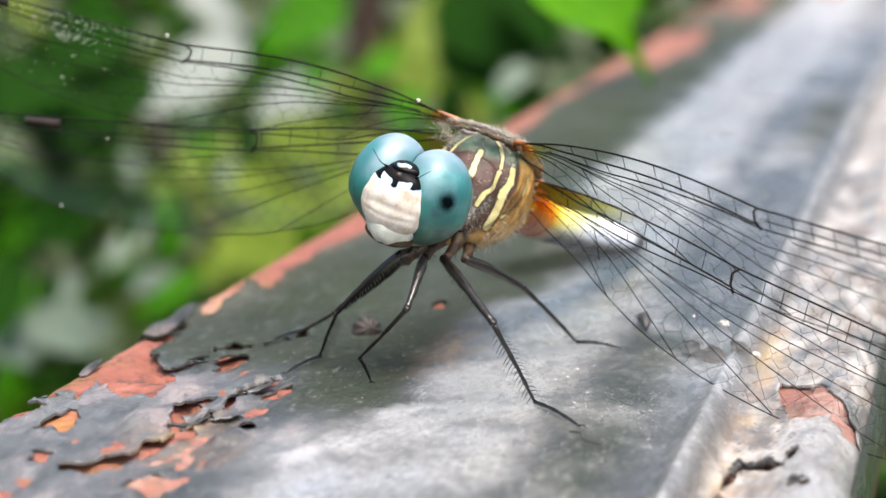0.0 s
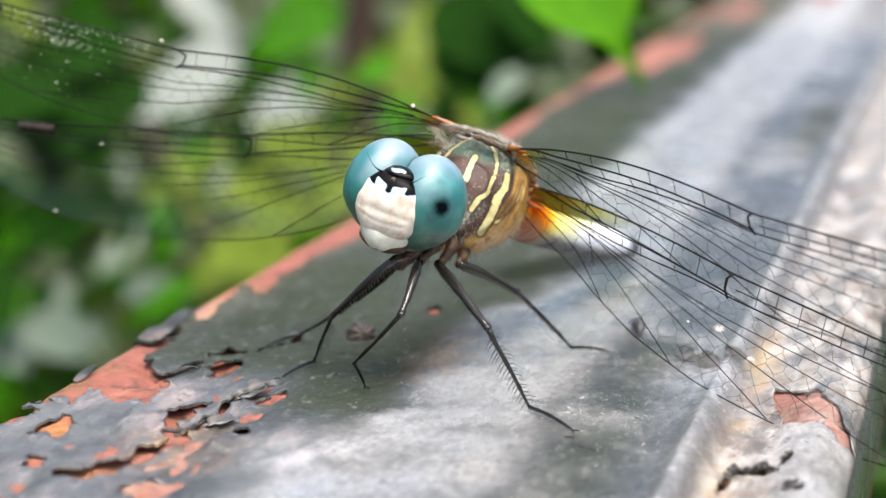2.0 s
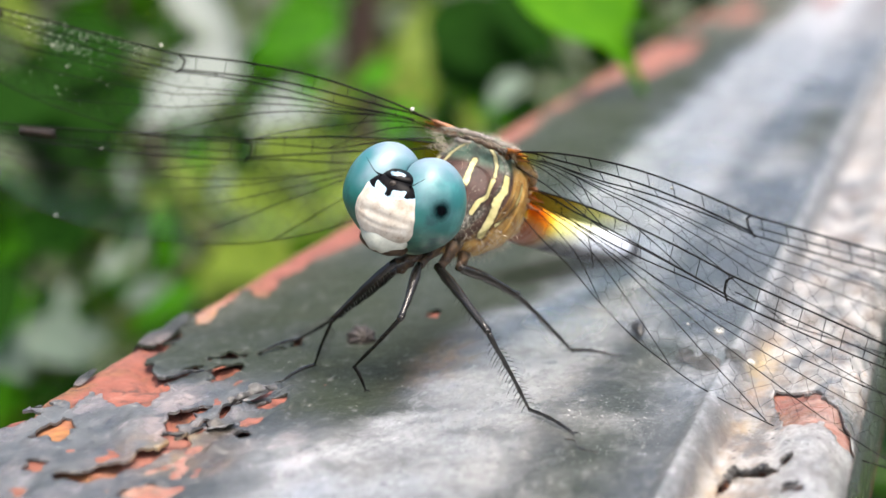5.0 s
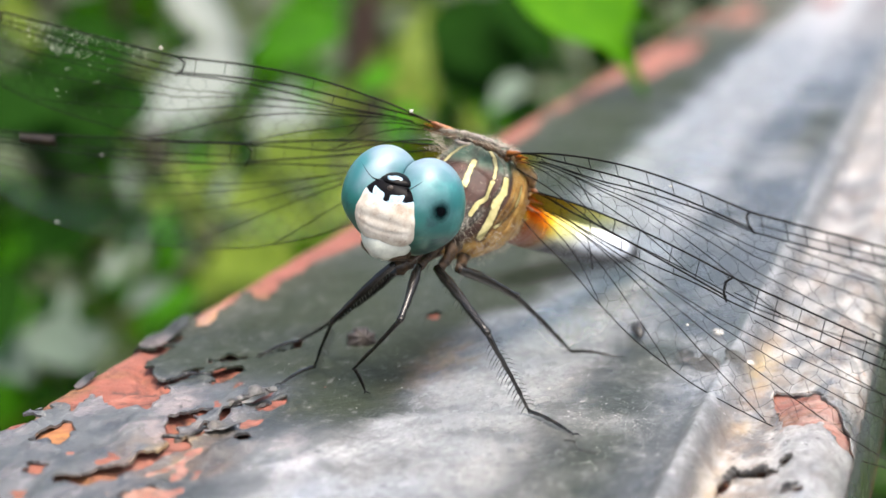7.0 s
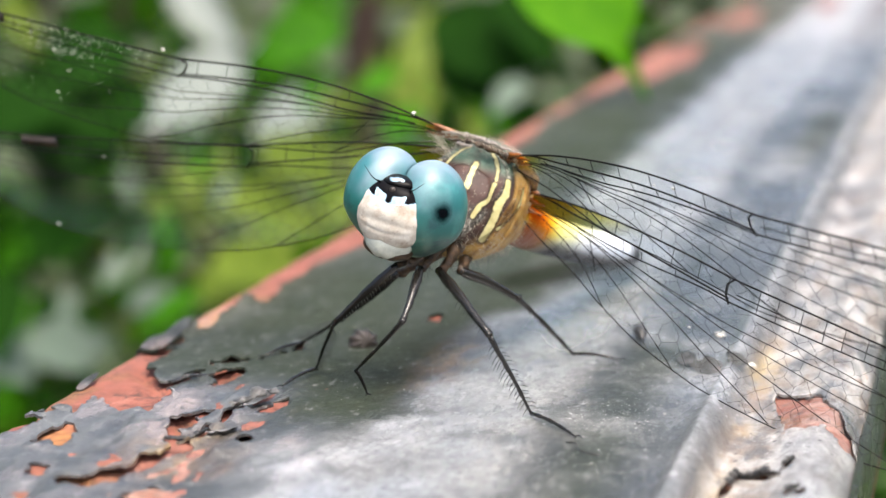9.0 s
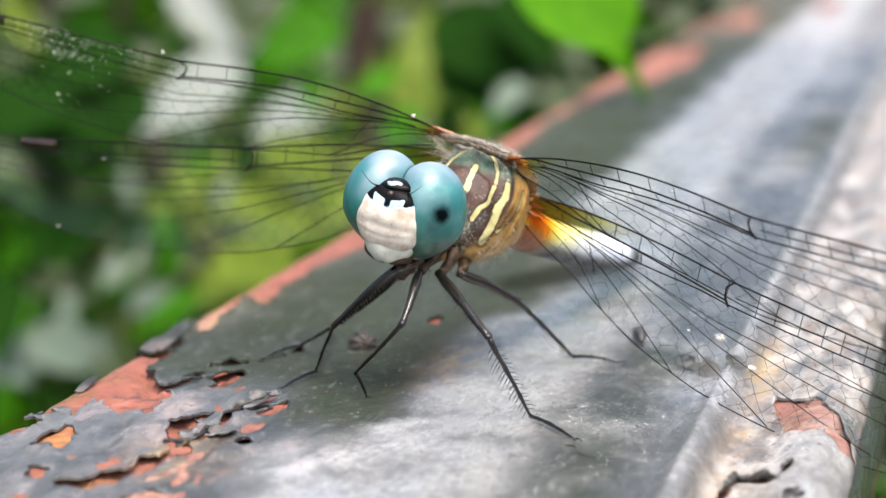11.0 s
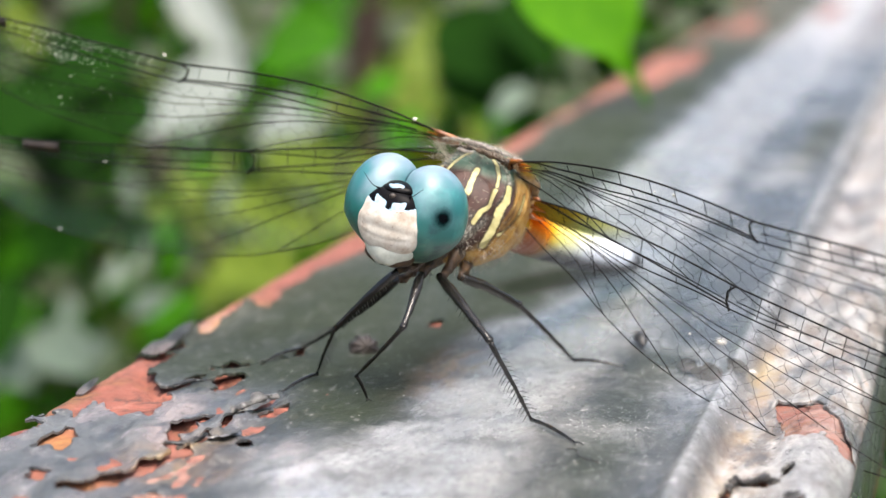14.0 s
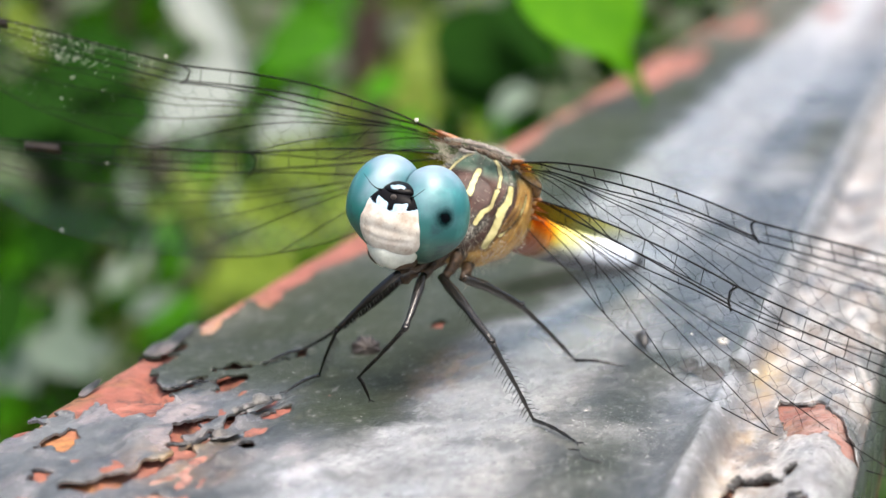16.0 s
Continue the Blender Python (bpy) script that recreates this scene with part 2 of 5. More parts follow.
    h = m.math("ADD", m.noise(0.14, 5, 0.7), m.math("MULTIPLY", m.attr("fuzz"), lines.outputs["Fac"]))
    m.p.inputs["Specular IOR Level"].default_value = 0.25
    return m.finish(col, 0.42, h, 0.8, 0.05)


def abdomen_skin():
    m = Nodes("abdomen_cuticle")
    a = m.math("ADD", m.attr("along"), m.math("MULTIPLY", m.math("SUBTRACT", m.noise(1.0, 4), 0.5), 0.08))
    col = m.ramp(a, [(0.0, (0.17, 0.045, 0.008)), (0.18, (0.24, 0.06, 0.006)), (0.25, (0.42, 0.14, 0.012)), (0.30, (0.62, 0.50, 0.22)), (0.35, (0.72, 0.76, 0.82)), (0.80, (0.66, 0.72, 0.80)), (0.87, (0.02, 0.022, 0.026)), (1.0, (0.015, 0.015, 0.018))])
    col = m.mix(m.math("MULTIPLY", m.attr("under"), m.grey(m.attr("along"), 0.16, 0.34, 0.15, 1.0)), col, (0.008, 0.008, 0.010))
    return m.finish(col, 0.5, m.noise(0.25, 4), 0.4, 0.02)


def wing_film():
    """Clear membrane, amber towards the root."""
    m = Nodes("wing_membrane")
    clear = m.t.nodes.new("ShaderNodeBsdfTransparent")
    amber = m.math("MULTIPLY", m.attr("amber"), m.grey(m.noise(1.5, 3), 0.25, 0.6, 0.7, 1.0))
    m.link(m.ramp(amber, [(0.0, (0.94, 0.95, 0.95)), (0.35, (0.92, 0.86, 0.30)), (0.7, (0.88, 0.56, 0.06)), (1.0, (0.60, 0.24, 0.02))]), clear.inputs["Color"])
    gloss = m.n("ShaderNodeBsdfGlossy", Roughness=0.18)
    gloss.inputs["Color"].default_value = (0.9, 0.95, 1, 1)
    b = m.n("ShaderNodeBump", Strength=0.5, Distance=0.00005)
    m.link(m.noise(0.7, 2), b.inputs["Height"])
    m.link(b.outputs[0], gloss.inputs["Normal"])
    mx = m.t.nodes.new("ShaderNodeMixShader")
    mx.inputs[0].default_value = 0.022
    m.link(clear.outputs[0], mx.inputs[1])
    m.link(gloss.outputs[0], mx.inputs[2])
    m.link(mx.outputs[0], m.out.inputs["Surface"])
    return m.m


def leaf_skin(name, a, b, rough=0.42, trans=0.35):
    m = Nodes(name)
    info = m.t.nodes.new("ShaderNodeObjectInfo")
    geo = m.t.nodes.new("ShaderNodeNewGeometry")
    vary = m.math("MULTIPLY", m.math("ADD", info.outputs["Random"], geo.outputs["Random Per Island"]), 0.5)
    base = m.ramp(m.noise(9.0, 4), [(0.3, a), (0.7, b)])
    hs = m.t.nodes.new("ShaderNodeHueSaturation")
    m.link(m.grey(vary, 0, 1, 0.6, 1.4), hs.inputs["Value"])
    m.link(base, hs.inputs["Color"])
    m.finish(hs.outputs[0], rough, m.noise(4.0, 4), 0.4, 0.5)
    m.p.inputs["Specular IOR Level"].default_value = 0.28
    tl = m.t.nodes.new("ShaderNodeBsdfTranslucent")
    m.link(hs.outputs[0], tl.inputs["Color"])
    mx = m.t.nodes.new("ShaderNodeMixShader")
    mx.inputs[0].default_value = trans
    m.link(m.p.outputs[0], mx.inputs[1])
    m.link(tl.outputs[0], mx.inputs[2])
    m.link(mx.outputs[0], m.out.inputs["Surface"])
    return m.m


PAINT, PRIMER = black_paint(), red_primer()
EYE, THORAX, ABDOMEN, FILM = eye_skin(), thorax_skin(), abdomen_skin(), wing_film()


def face_skin():
    """Ivory below, two pale blue patches above, black on top."""
    m = Nodes("face_cuticle")
    ivory = m.ramp(m.noise(0.6, 4), [(0.3, (0.48, 0.43, 0.36)), (0.7, (0.68, 0.645, 0.58))])
    ivory = m.mix(m.grey(m.noise(1.0, 5), 0.50, 0.66, 0, 0.55), ivory, (0.32, 0.22, 0.15))
    ivory = m.mix(m.grey(m.noise(0.35, 5, 0.7), 0.58, 0.68, 0, 0.5), ivory, (0.16, 0.10, 0.07))
    zone = m.math("ADD", m.attr("zone"), m.math("MULTIPLY", m.math("SUBTRACT", m.noise(0.4, 3), 0.5), 0.12))
    col = m.mix(m.grey(zone, 0.20, 0.30), ivory, m.ramp(m.noise(0.3, 3), [(0.3, (0.26, 0.42, 0.56)), (0.7, (0.46, 0.60, 0.70))]))
    col = m.mix(m.grey(zone, 0.68, 0.78), col, (0.004, 0.004, 0.005))
    m.link(m.grey(zone, 0.66, 0.78, 0.5, 0.04), m.p.inputs["Specular IOR Level"])
    return m.finish(col, 0.33, m.noise(0.12, 4), 0.5, 0.015)


FACE = face_skin()
LIP = plain("greenish_ivory_lip", (0.38, 0.40, 0.35), (0.54, 0.56, 0.49), 0.5, 0.36, 0.12, 0.02)
CROWN_GLOSS = plain("pale_blue_gloss", (0.05, 0.10, 0.14), (0.34, 0.48, 0.58), 0.3, 0.22, 0.2, 0.01)
BLACK = plain("black_cuticle", (0.002, 0.002, 0.002), (0.004, 0.004, 0.005), 0.4, 0.30, 0.3, 0.004)
BROWN = plain("brown_cuticle", (0.045, 0.024, 0.013), (0.16, 0.10, 0.05), 0.6, 0.4, 0.15, 0.02)
BLACK.node_tree.nodes["Principled BSDF"].inputs["Specular IOR Level"].default_value = 0.06
TAN = plain("pale_cuticle", (0.04, 0.03, 0.025), (0.30, 0.265, 0.24), 0.3, 0.45, 0.12, 0.06)
RIDGE = plain("tan_ridge", (0.10, 0.045, 0.015), (0.36, 0.24, 0.12), 0.5, 0.35, 0.15, 0.03)
ROOT = plain("mottled_leg_root", (0.003, 0.002, 0.002), (0.075, 0.038, 0.012), 0.35, 0.6, 0.12, 0.05)
LEG = plain("black_leg_cuticle", (0.002, 0.002, 0.002), (0.014, 0.012, 0.010), 0.25, 0.20, 0.12, 0.05, coat=0.2, ior=1.45)
LEG.node_tree.nodes["Principled BSDF"].inputs["Specular IOR Level"].default_value = 0.4
HAIR = plain("pale_hair", (0.24, 0.215, 0.16), (0.42, 0.39, 0.32), 1.0, 0.5)
DARKHAIR = plain("dark_bristle", (0.01, 0.009, 0.008), (0.03, 0.026, 0.022), 0.5, 0.4)
VEIN = plain("dark_wing_vein", (0.002, 0.002, 0.002), (0.009, 0.007, 0.006), 1.5, 0.5)
AMBERVEIN = plain("amber_wing_root", (0.045, 0.012, 0.004), (0.30, 0.10, 0.012), 0.6, 0.35)
VEIN.node_tree.nodes["Principled BSDF"].inputs["Specular IOR Level"].default_value = 0.1
STIGMA = plain("brown_wing_spot", (0.008, 0.005, 0.004), (0.03, 0.018, 0.012), 0.6, 0.4)
GRIT = plain("grey_grit", (0.22, 0.22, 0.21), (0.58, 0.57, 0.55), 0.2, 0.6)
HUSK = plain("brown_husk", (0.008, 0.006, 0.005), (0.035, 0.024, 0.017), 0.35, 0.5, 0.12, 0.06)
MOTE = plain("pale_dust_mote", (0.42, 0.40, 0.36), (0.66, 0.64, 0.58), 0.3, 0.6)
LEAF_BRIGHT = leaf_skin("bright_green_leaf", (0.060, 0.235, 0.002), (0.105, 0.32, 0.004), 0.6, 0.5)
LEAF_BRIGHT.node_tree.nodes["Principled BSDF"].inputs["Specular IOR Level"].default_value = 0.1
LEAF_MID = leaf_skin("green_leaf", (0.020, 0.100, 0.002), (0.052, 0.20, 0.003), 0.55, 0.4)
LEAF_MID.node_tree.nodes["Principled BSDF"].inputs["Specular IOR Level"].default_value = 0.05
# dark foliage, also used where there is only shade between leaves
LEAF_AND_SHADE = leaf_skin("dark_leaf_and_shade", (0.004, 0.018, 0.002), (0.010, 0.040, 0.003), 0.8, 0.2)
LEAF_AND_SHADE.node_tree.nodes["Principled BSDF"].inputs["Specular IOR Level"].default_value = 0.03
LEAF_OLIVE = leaf_skin("yellowing_olive_leaf", (0.060, 0.105, 0.008), (0.15, 0.200, 0.026), 0.5, 0.4)
LEAF_OLIVE.node_tree.nodes["Principled BSDF"].inputs["Specular IOR Level"].default_value = 0.1
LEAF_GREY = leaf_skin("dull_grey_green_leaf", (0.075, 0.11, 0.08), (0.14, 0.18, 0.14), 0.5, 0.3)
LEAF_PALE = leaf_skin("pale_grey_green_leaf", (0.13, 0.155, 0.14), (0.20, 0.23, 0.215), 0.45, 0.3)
BARK = plain("brown_bark", (0.012, 0.006, 0.004), (0.045, 0.022, 0.013), 6.0, 0.9, 2.0, 1.0)
SOIL = plain("leaf_litter_ground", (0.012, 0.026, 0.005), (0.040, 0.052, 0.014), 60.0, 0.95, 9.0, 6.0)


# ---- mesh helpers, all in millimetres ----
def V(*a):
    return Vector(a)


def smooth(x, a, b):
    t = min(1.0, max(0.0, (x - a) / (b - a)))
    return t * t * (3 - 2 * t)


def lerp_table(u, table):
    for (a, va), (b, vb) in zip(table, table[1:]):
        if u <= b:
            t = smooth(u, a, b) if b > a else 0
            return va + (vb - va) * t
    return table[-1][1]


def flow_table(u, table):
    """A smooth curve through the table, with no flat steps at its points."""
    n = len(table)
    k = max(i for i in range(n - 1) if u >= table[i][0] or i == 0)
    (x0, y0), (x1, y1) = table[k], table[k + 1]

    def rise(i):
        a, b = table[max(i - 1, 0)], table[min(i + 1, n - 1)]
        return (b[1] - a[1]) / (b[0] - a[0])

    h = x1 - x0
    t = min(1.0, max(0.0, (u - x0) / h))
    return (1 + 2 * t) * (1 - t) ** 2 * y0 + t * (1 - t) ** 2 * h * rise(k) + t * t * (3 - 2 * t) * y1 + t * t * (t - 1) * h * rise(k + 1)


def curve_points(pts, n):
    """A smooth line through the points, n steps for each stretch."""
    pts = [Vector(p) for p in pts]
    ext = [pts[0] * 2 - pts[1], *pts, pts[-1] * 2 - pts[-2]]
    out = []
    for a, b, c, d in zip(ext, ext[1:], ext[2:], ext[3:]):
        for i in range(n):
            t = i / n
            out.append(0.5 * (2 * b + (c - a) * t + (2 * a - 5 * b + 4 * c - d) * t * t + (3 * b - a - 3 * c + d) * t ** 3))
    return out + [pts[-1]]


def tube(bm, pts, radii, sides=10, flat=1.0, cap=True):
    """Sweep a round section along the points. flat squeezes it in its second direction."""
    pts = [Vector(p) for p in pts]
    if isinstance(radii, (int, float)):
        radii = [radii] * len(pts)
    side, rings = None, []
    for i, (p, r) in enumerate(zip(pts, radii)):
        d = (pts[min(i + 1, len(pts) - 1)] - pts[max(i - 1, 0)]).normalized()
        if side is None:
            side = d.cross(V(0, 0, 1))
            if side.length < 0.1:
                side = d.cross(V(1, 0, 0))
        side = (side - d * side.dot(d)).normalized()
        other = d.cross(side)
        rings.append([bm.verts.new(p + r * (math.cos(a) * side + flat * math.sin(a) * other)) for a in [2 * math.pi * k / sides for k in range(sides)]])
    for a, b in zip(rings, rings[1:]):
        for k in range(sides):
            bm.faces.new((a[k], a[(k + 1) % sides], b[(k + 1) % sides], b[k]))
    if cap:
        bm.faces.new(rings[0][::-1])
        bm.faces.new(rings[-1])
    return bm


def blob(bm, centre, radii, turn=None, seg=24, rings=16):
    m = Matrix.Translation(centre) @ (turn.to_4x4() if turn else Matrix()) @ Matrix.Diagonal((*radii, 1))
    return bmesh.ops.create_uvsphere(bm, u_segments=seg, v_segments=rings, radius=1, matrix=m)["verts"]


def wobble(verts, amount, size, seed=0.0):
    for v in verts:
        v.co += noise.noise_vector(v.co / size + V(seed, seed * 2, 0)) * amount


def finish_mesh(name, bm, material, shade=True):
    me = bpy.data.meshes.new(name)
    bmesh.ops.recalc_face_normals(bm, faces=bm.faces)
    bm.to_mesh(me)
    bm.free()
    me.transform(Matrix.Scale(0.001, 4))
    if shade:
        me.polygons.foreach_set("use_smooth", [True] * len(me.polygons))
    me.materials.append(material)
    return me


def part(name, bm, material, parent, label="", shade=True):
    ob = new(name, finish_mesh(name, bm, material, shade))
    ob.parent = parent
    return tagged(ob, label)


def put(ob, m):
    """Place ob by a matrix whose translation is in millimetres."""
    m = m.copy()
    m.translation *= 0.001
    ob.matrix_basis = m
    return ob


def strands(name, roots, parent, material, radius, label=""):
    """Hairs: one thin tapered spike for each root, way and length."""
    verts, faces = [], []
    for p, d, length in roots:
        d = d.normalized()
        s = d.orthogonal().normalized()
        o = d.cross(s)
        i = len(verts)
        bend = V(0, 0, -0.15 * length)
        mid, tip = p + d * length * 0.55, p + d * length + bend
        for c, r in ((p, radius), (mid, radius * 0.7)):
            verts += [c + s * r, c - s * r * 0.5 + o * r * 0.87, c - s * r * 0.5 - o * r * 0.87]
        verts.append(tip)
        for k in range(3):
            j = (k + 1) % 3
            faces += [(i + k, i + j, i + 3 + j, i + 3 + k), (i + 3 + k, i + 3 + j, i + 6)]
    me = bpy.data.meshes.new(name)
    me.from_pydata([tuple(v * 0.001) for v in verts], [], faces)
    me.materials.append(material)
    ob = new(name, me)
    ob.parent = parent
    return tagged(ob, label, kind="stuff")


def value_layer(me, name, values):
    me.attributes.new(name, "FLOAT", "POINT").data.foreach_set("value", values)


# ---- ground ----
def build_ground():
    bm = bmesh.new()
    steps = [-200, -60, -20, -8, -4, -2, -1, 0, 1, 2, 4, 8, 20, 60, 200]
    grid = [[bm.verts.new((x * 1000, y * 1000, -950 + 30 * noise.noise(V(x * 0.7, y * 0.7, 0)))) for y in steps] for x in steps]
    for a, b in zip(grid, grid[1:]):
        for k in range(len(steps) - 1):
            bm.faces.new((a[k], b[k], b[k + 1], a[k + 1]))
    tagged(new("ground", finish_mesh("ground", bm, SOIL)), "brown and green leaf litter on the ground", "ground", kind="structure")


build_ground()

# ---- the handrail: a moulded iron cap rail, black paint flaking off red primer ----
LEFT, RIGHT = -16.3, 26.8


def rail_height(x):
    """Height of the bare metal across the rail: low crown, ridge, groove and rolled edge."""
    z = -0.18 - 0.0011 * (x - 4) ** 2 * (0.35 if x > 4 else 1.0)
    z += 0.45 * math.exp(-(((x - 18.8) / 0.42) ** 2))
    z -= 0.9 * smooth(x, 19.2, 20.4)
    z += 1.1 * math.exp(-(((x - 24.6) / 1.9) ** 2))
    for edge, way in ((LEFT, 1), (RIGHT, -1)):
        d = (x - edge) * way
        r = 0.9 if way > 0 else 1.6
        if d < r:
            z -= r - math.sqrt(max(0.0, r * r - (r - d) ** 2))
    return z


FAR_PEELS = [  # x, y, half widths, turn, strength: bare spots in the paint, and plates that still hold (below zero)
    (-14.9, 90.0, 2.0, 60.0, 0, 1.5), (-14.2, 104.0, 2.2, 10.0, 0, -2.6), (-14.6, 66.0, 1.6, 5.0, 0, -2.2), (-15.0, 128.0, 1.2, 7.0, 0, -1.8), (-0.5, 5.4, 0.45, 0.7, 0, 1.5), (-15.0, 46.0, 1.8, 14.0, 0, 1.6),
    (-10.5, 166.0, 2.6, 22.0, 0, 2.2), (-8.5, 250.0, 3.0, 16.0, 0, 1.6), (4.5, 284.0, 3.0, 16.0, 0, 1.7), (14.0, 300.0, 4.0, 20.0, 0, 1.2)]
EDGE_BARE = (  # outlines of spots where the paint has come off: the broad strip along the edge
    ((-16.9, -22.2), (-17.0, -17.6), (-17.3, -7.6), (-17.0, -4.0), (-15.2, -5.4), (-14.2, -4.2), (-13.3, -4.9), (-13.4, -6.7), (-13.5, -9.8), (-12.4, -11.6), (-10.7, -13.2), (-9.7, -15.1),
     (-9.5, -17.9), (-10.5, -18.3), (-11.8, -18.0), (-12.8, -16.7), (-13.9, -15.3), (-14.0, -16.8), (-13.4, -18.9), (-14.9, -18.2), (-16.1, -19.7), (-14.3, -21.5), (-14.4, -22.3), (-15.8, -24.5)),
    ((-16.5, 9.5), (-17.8, 19.3), (-17.8, 44.0), (-13.8, 44.0), (-12.2, 30.0), (-13.5, 21.8), (-13.2, 16.6), (-13.4, 13.8), (-12.5, 9.2), (-13.5, 9.1), (-15.2, 11.6), (-14.4, 7.7), (-14.1, 4.6), (-13.8, 1.7), (-14.3, 1.0), (-15.6, 3.2)))
SPOTS_BARE = (
    ((-12.9, -20.9), (-13.1, -22.6), (-13.0, -24.5), (-12.6, -25.9), (-12.2, -25.3), (-11.3, -25.0), (-11.3, -23.8), (-12.4, -21.2)),
    ((-8.8, -31.2), (-8.4, -30.4), (-7.7, -29.6), (-6.4, -29.0), (-6.0, -28.2), (-5.8, -29.3), (-6.3, -30.6), (-7.5, -31.5)),
    ((-11.6, -28.2), (-11.1, -28.0), (-10.2, -28.6), (-10.1, -29.9), (-10.8, -29.9)),
    ((-0.9, 5.0), (-0.5, 6.4), (0.1, 6.0), (0.0, 4.6)),
    ((-6.1, -25.9), (-6.1, -23.7), (-4.9, -23.3), (-4.7, -24.5), (-5.3, -25.7), (-5.7, -27.5)), ((-5.0, -31.5), (-3.4, -31.0), (-2.4, -31.8), (-3.0, -33.5), (-5.0, -33.5)),
    ((-4.1, -17.2), (-3.7, -15.8), (-3.9, -14.5), (-3.1, -14.3), (-2.4, -16.7), (-2.9, -17.2), (-3.6, -17.5)))
ROLL_BARE = (
    ((21.7, -4.3), (22.9, -6.2), (24.1, -6.6), (25.2, -8.6), (26.6, -14.1), (26.0, -15.0), (25.0, -12.6), (23.9, -13.0), (23.0, -12.6), (22.3, -9.4)),
    ((20.6, -24.0), (21.4, -24.8), (21.6, -26.0), (20.6, -26.0)))
CRACKS = [  # width, and the line of the crack
    (0.20, ((-8.8, -31.2), (-8.4, -30.2), (-7.8, -29.3), (-6.5, -28.6))), (0.30, ((-6.5, -28.6), (-6.3, -26.7), (-6.2, -25.9))), (0.34, ((-6.9, -21.7), (-6.8, -20.3), (-6.6, -18.4))),
    (0.20, ((-6.2, -23.3), (-5.3, -22.8), (-5.0, -21.1), (-5.0, -19.1))), (0.26, ((-10.8, -13.0), (-10.5, -11.8), (-10.1, -10.3), (-9.2, -10.8), (-8.1, -10.9), (-7.6, -9.2))), (0.24, ((-13.4, -10.2), (-12.6, -11.1), (-11.4, -13.1))),
    (0.28, ((-14.8, -4.1), (-14.3, -2.4), (-14.4, -0.1), (-13.9, 0.5)))]
FINE_CRACKS = [
    (0.12, ((-9.8, -8.4), (-9.5, -7.4), (-8.4, -6.5))), (0.14, ((-7.6, -6.2), (-7.1, -4.9), (-6.3, -4.1), (-6.3, -1.9), (-6.2, -0.9))), (0.18, ((-4.9, -21.0), (-5.2, -19.3), (-5.1, -17.8), (-4.6, -17.5))),
    (0.22, ((-3.3, -25.2), (-2.9, -23.6), (-2.6, -22.8))), (0.14, ((-16.0, -19.8), (-14.9, -19.0), (-14.3, -21.6)))]
ROLL_CRACKS = [
    (0.16, ((20.8, -23.6), (20.9, -21.9), (21.0, -20.4), (21.3, -19.7), (21.9, -19.9), (22.6, -20.2), (23.3, -20.8))), (0.13, ((23.4, -19.6), (23.9, -18.6))), (0.15, ((23.9, -24.1), (24.7, -23.6)))]


def off_line(x, y, line):
    """Distance to a line of cracks, stretched along the camera's view to fit its foreshortening."""
    best = 1e9
    for (ax, ay), (bx, by) in zip(line, line[1:]):
        ax, ay, bx, by = ax + 0.26 * ay, 0.3 * ay, bx + 0.26 * by, 0.3 * by
        px, py = x + 0.26 * y, 0.3 * y
        dx, dy = bx - ax, by - ay
        k = max(0.0, min(1.0, ((px - ax) * dx + (py - ay) * dy) / (dx * dx + dy * dy)))
        best = min(best, math.hypot(px - ax - k * dx, py - ay - k * dy))
    return best


def off_spot(x, y, outline):
    """Distance to an outline, below zero inside it."""
    inside = False
    for (ax, ay), (bx, by) in zip(outline, outline[1:] + outline[:1]):
        if (ay > y) != (by > y) and x < ax + (bx - ax) * (y - ay) / (by - ay):
            inside = not inside
    d = off_line(x, y, outline + outline[:1])
    return -d if inside else d


@functools.lru_cache(None)
def frame_of(line):
    return min(p[0] for p in line) - 0.8, max(p[0] for p in line) + 0.8, min(p[1] for p in line) - 3.0, max(p[1] for p in line) + 3.0


def close_by(x, y, line):
    a, b, c, d = frame_of(line)
    return a < x < b and c < y < d


def rough_noise(x, y, size, octaves=3):
    return noise.fractal(V(x / size, y / size, 3.7), 1.0, 2.0, octaves)


def near_spots(x, y):
    """The weathered stretch beside the insect: spots and cracks that a part of the rail has."""
    if x < 0.5:
        return (EDGE_BARE if x < -9 else ()) + SPOTS_BARE, CRACKS + FINE_CRACKS
    if x > 19.2:
        return ROLL_BARE, ROLL_CRACKS
    return (), ()


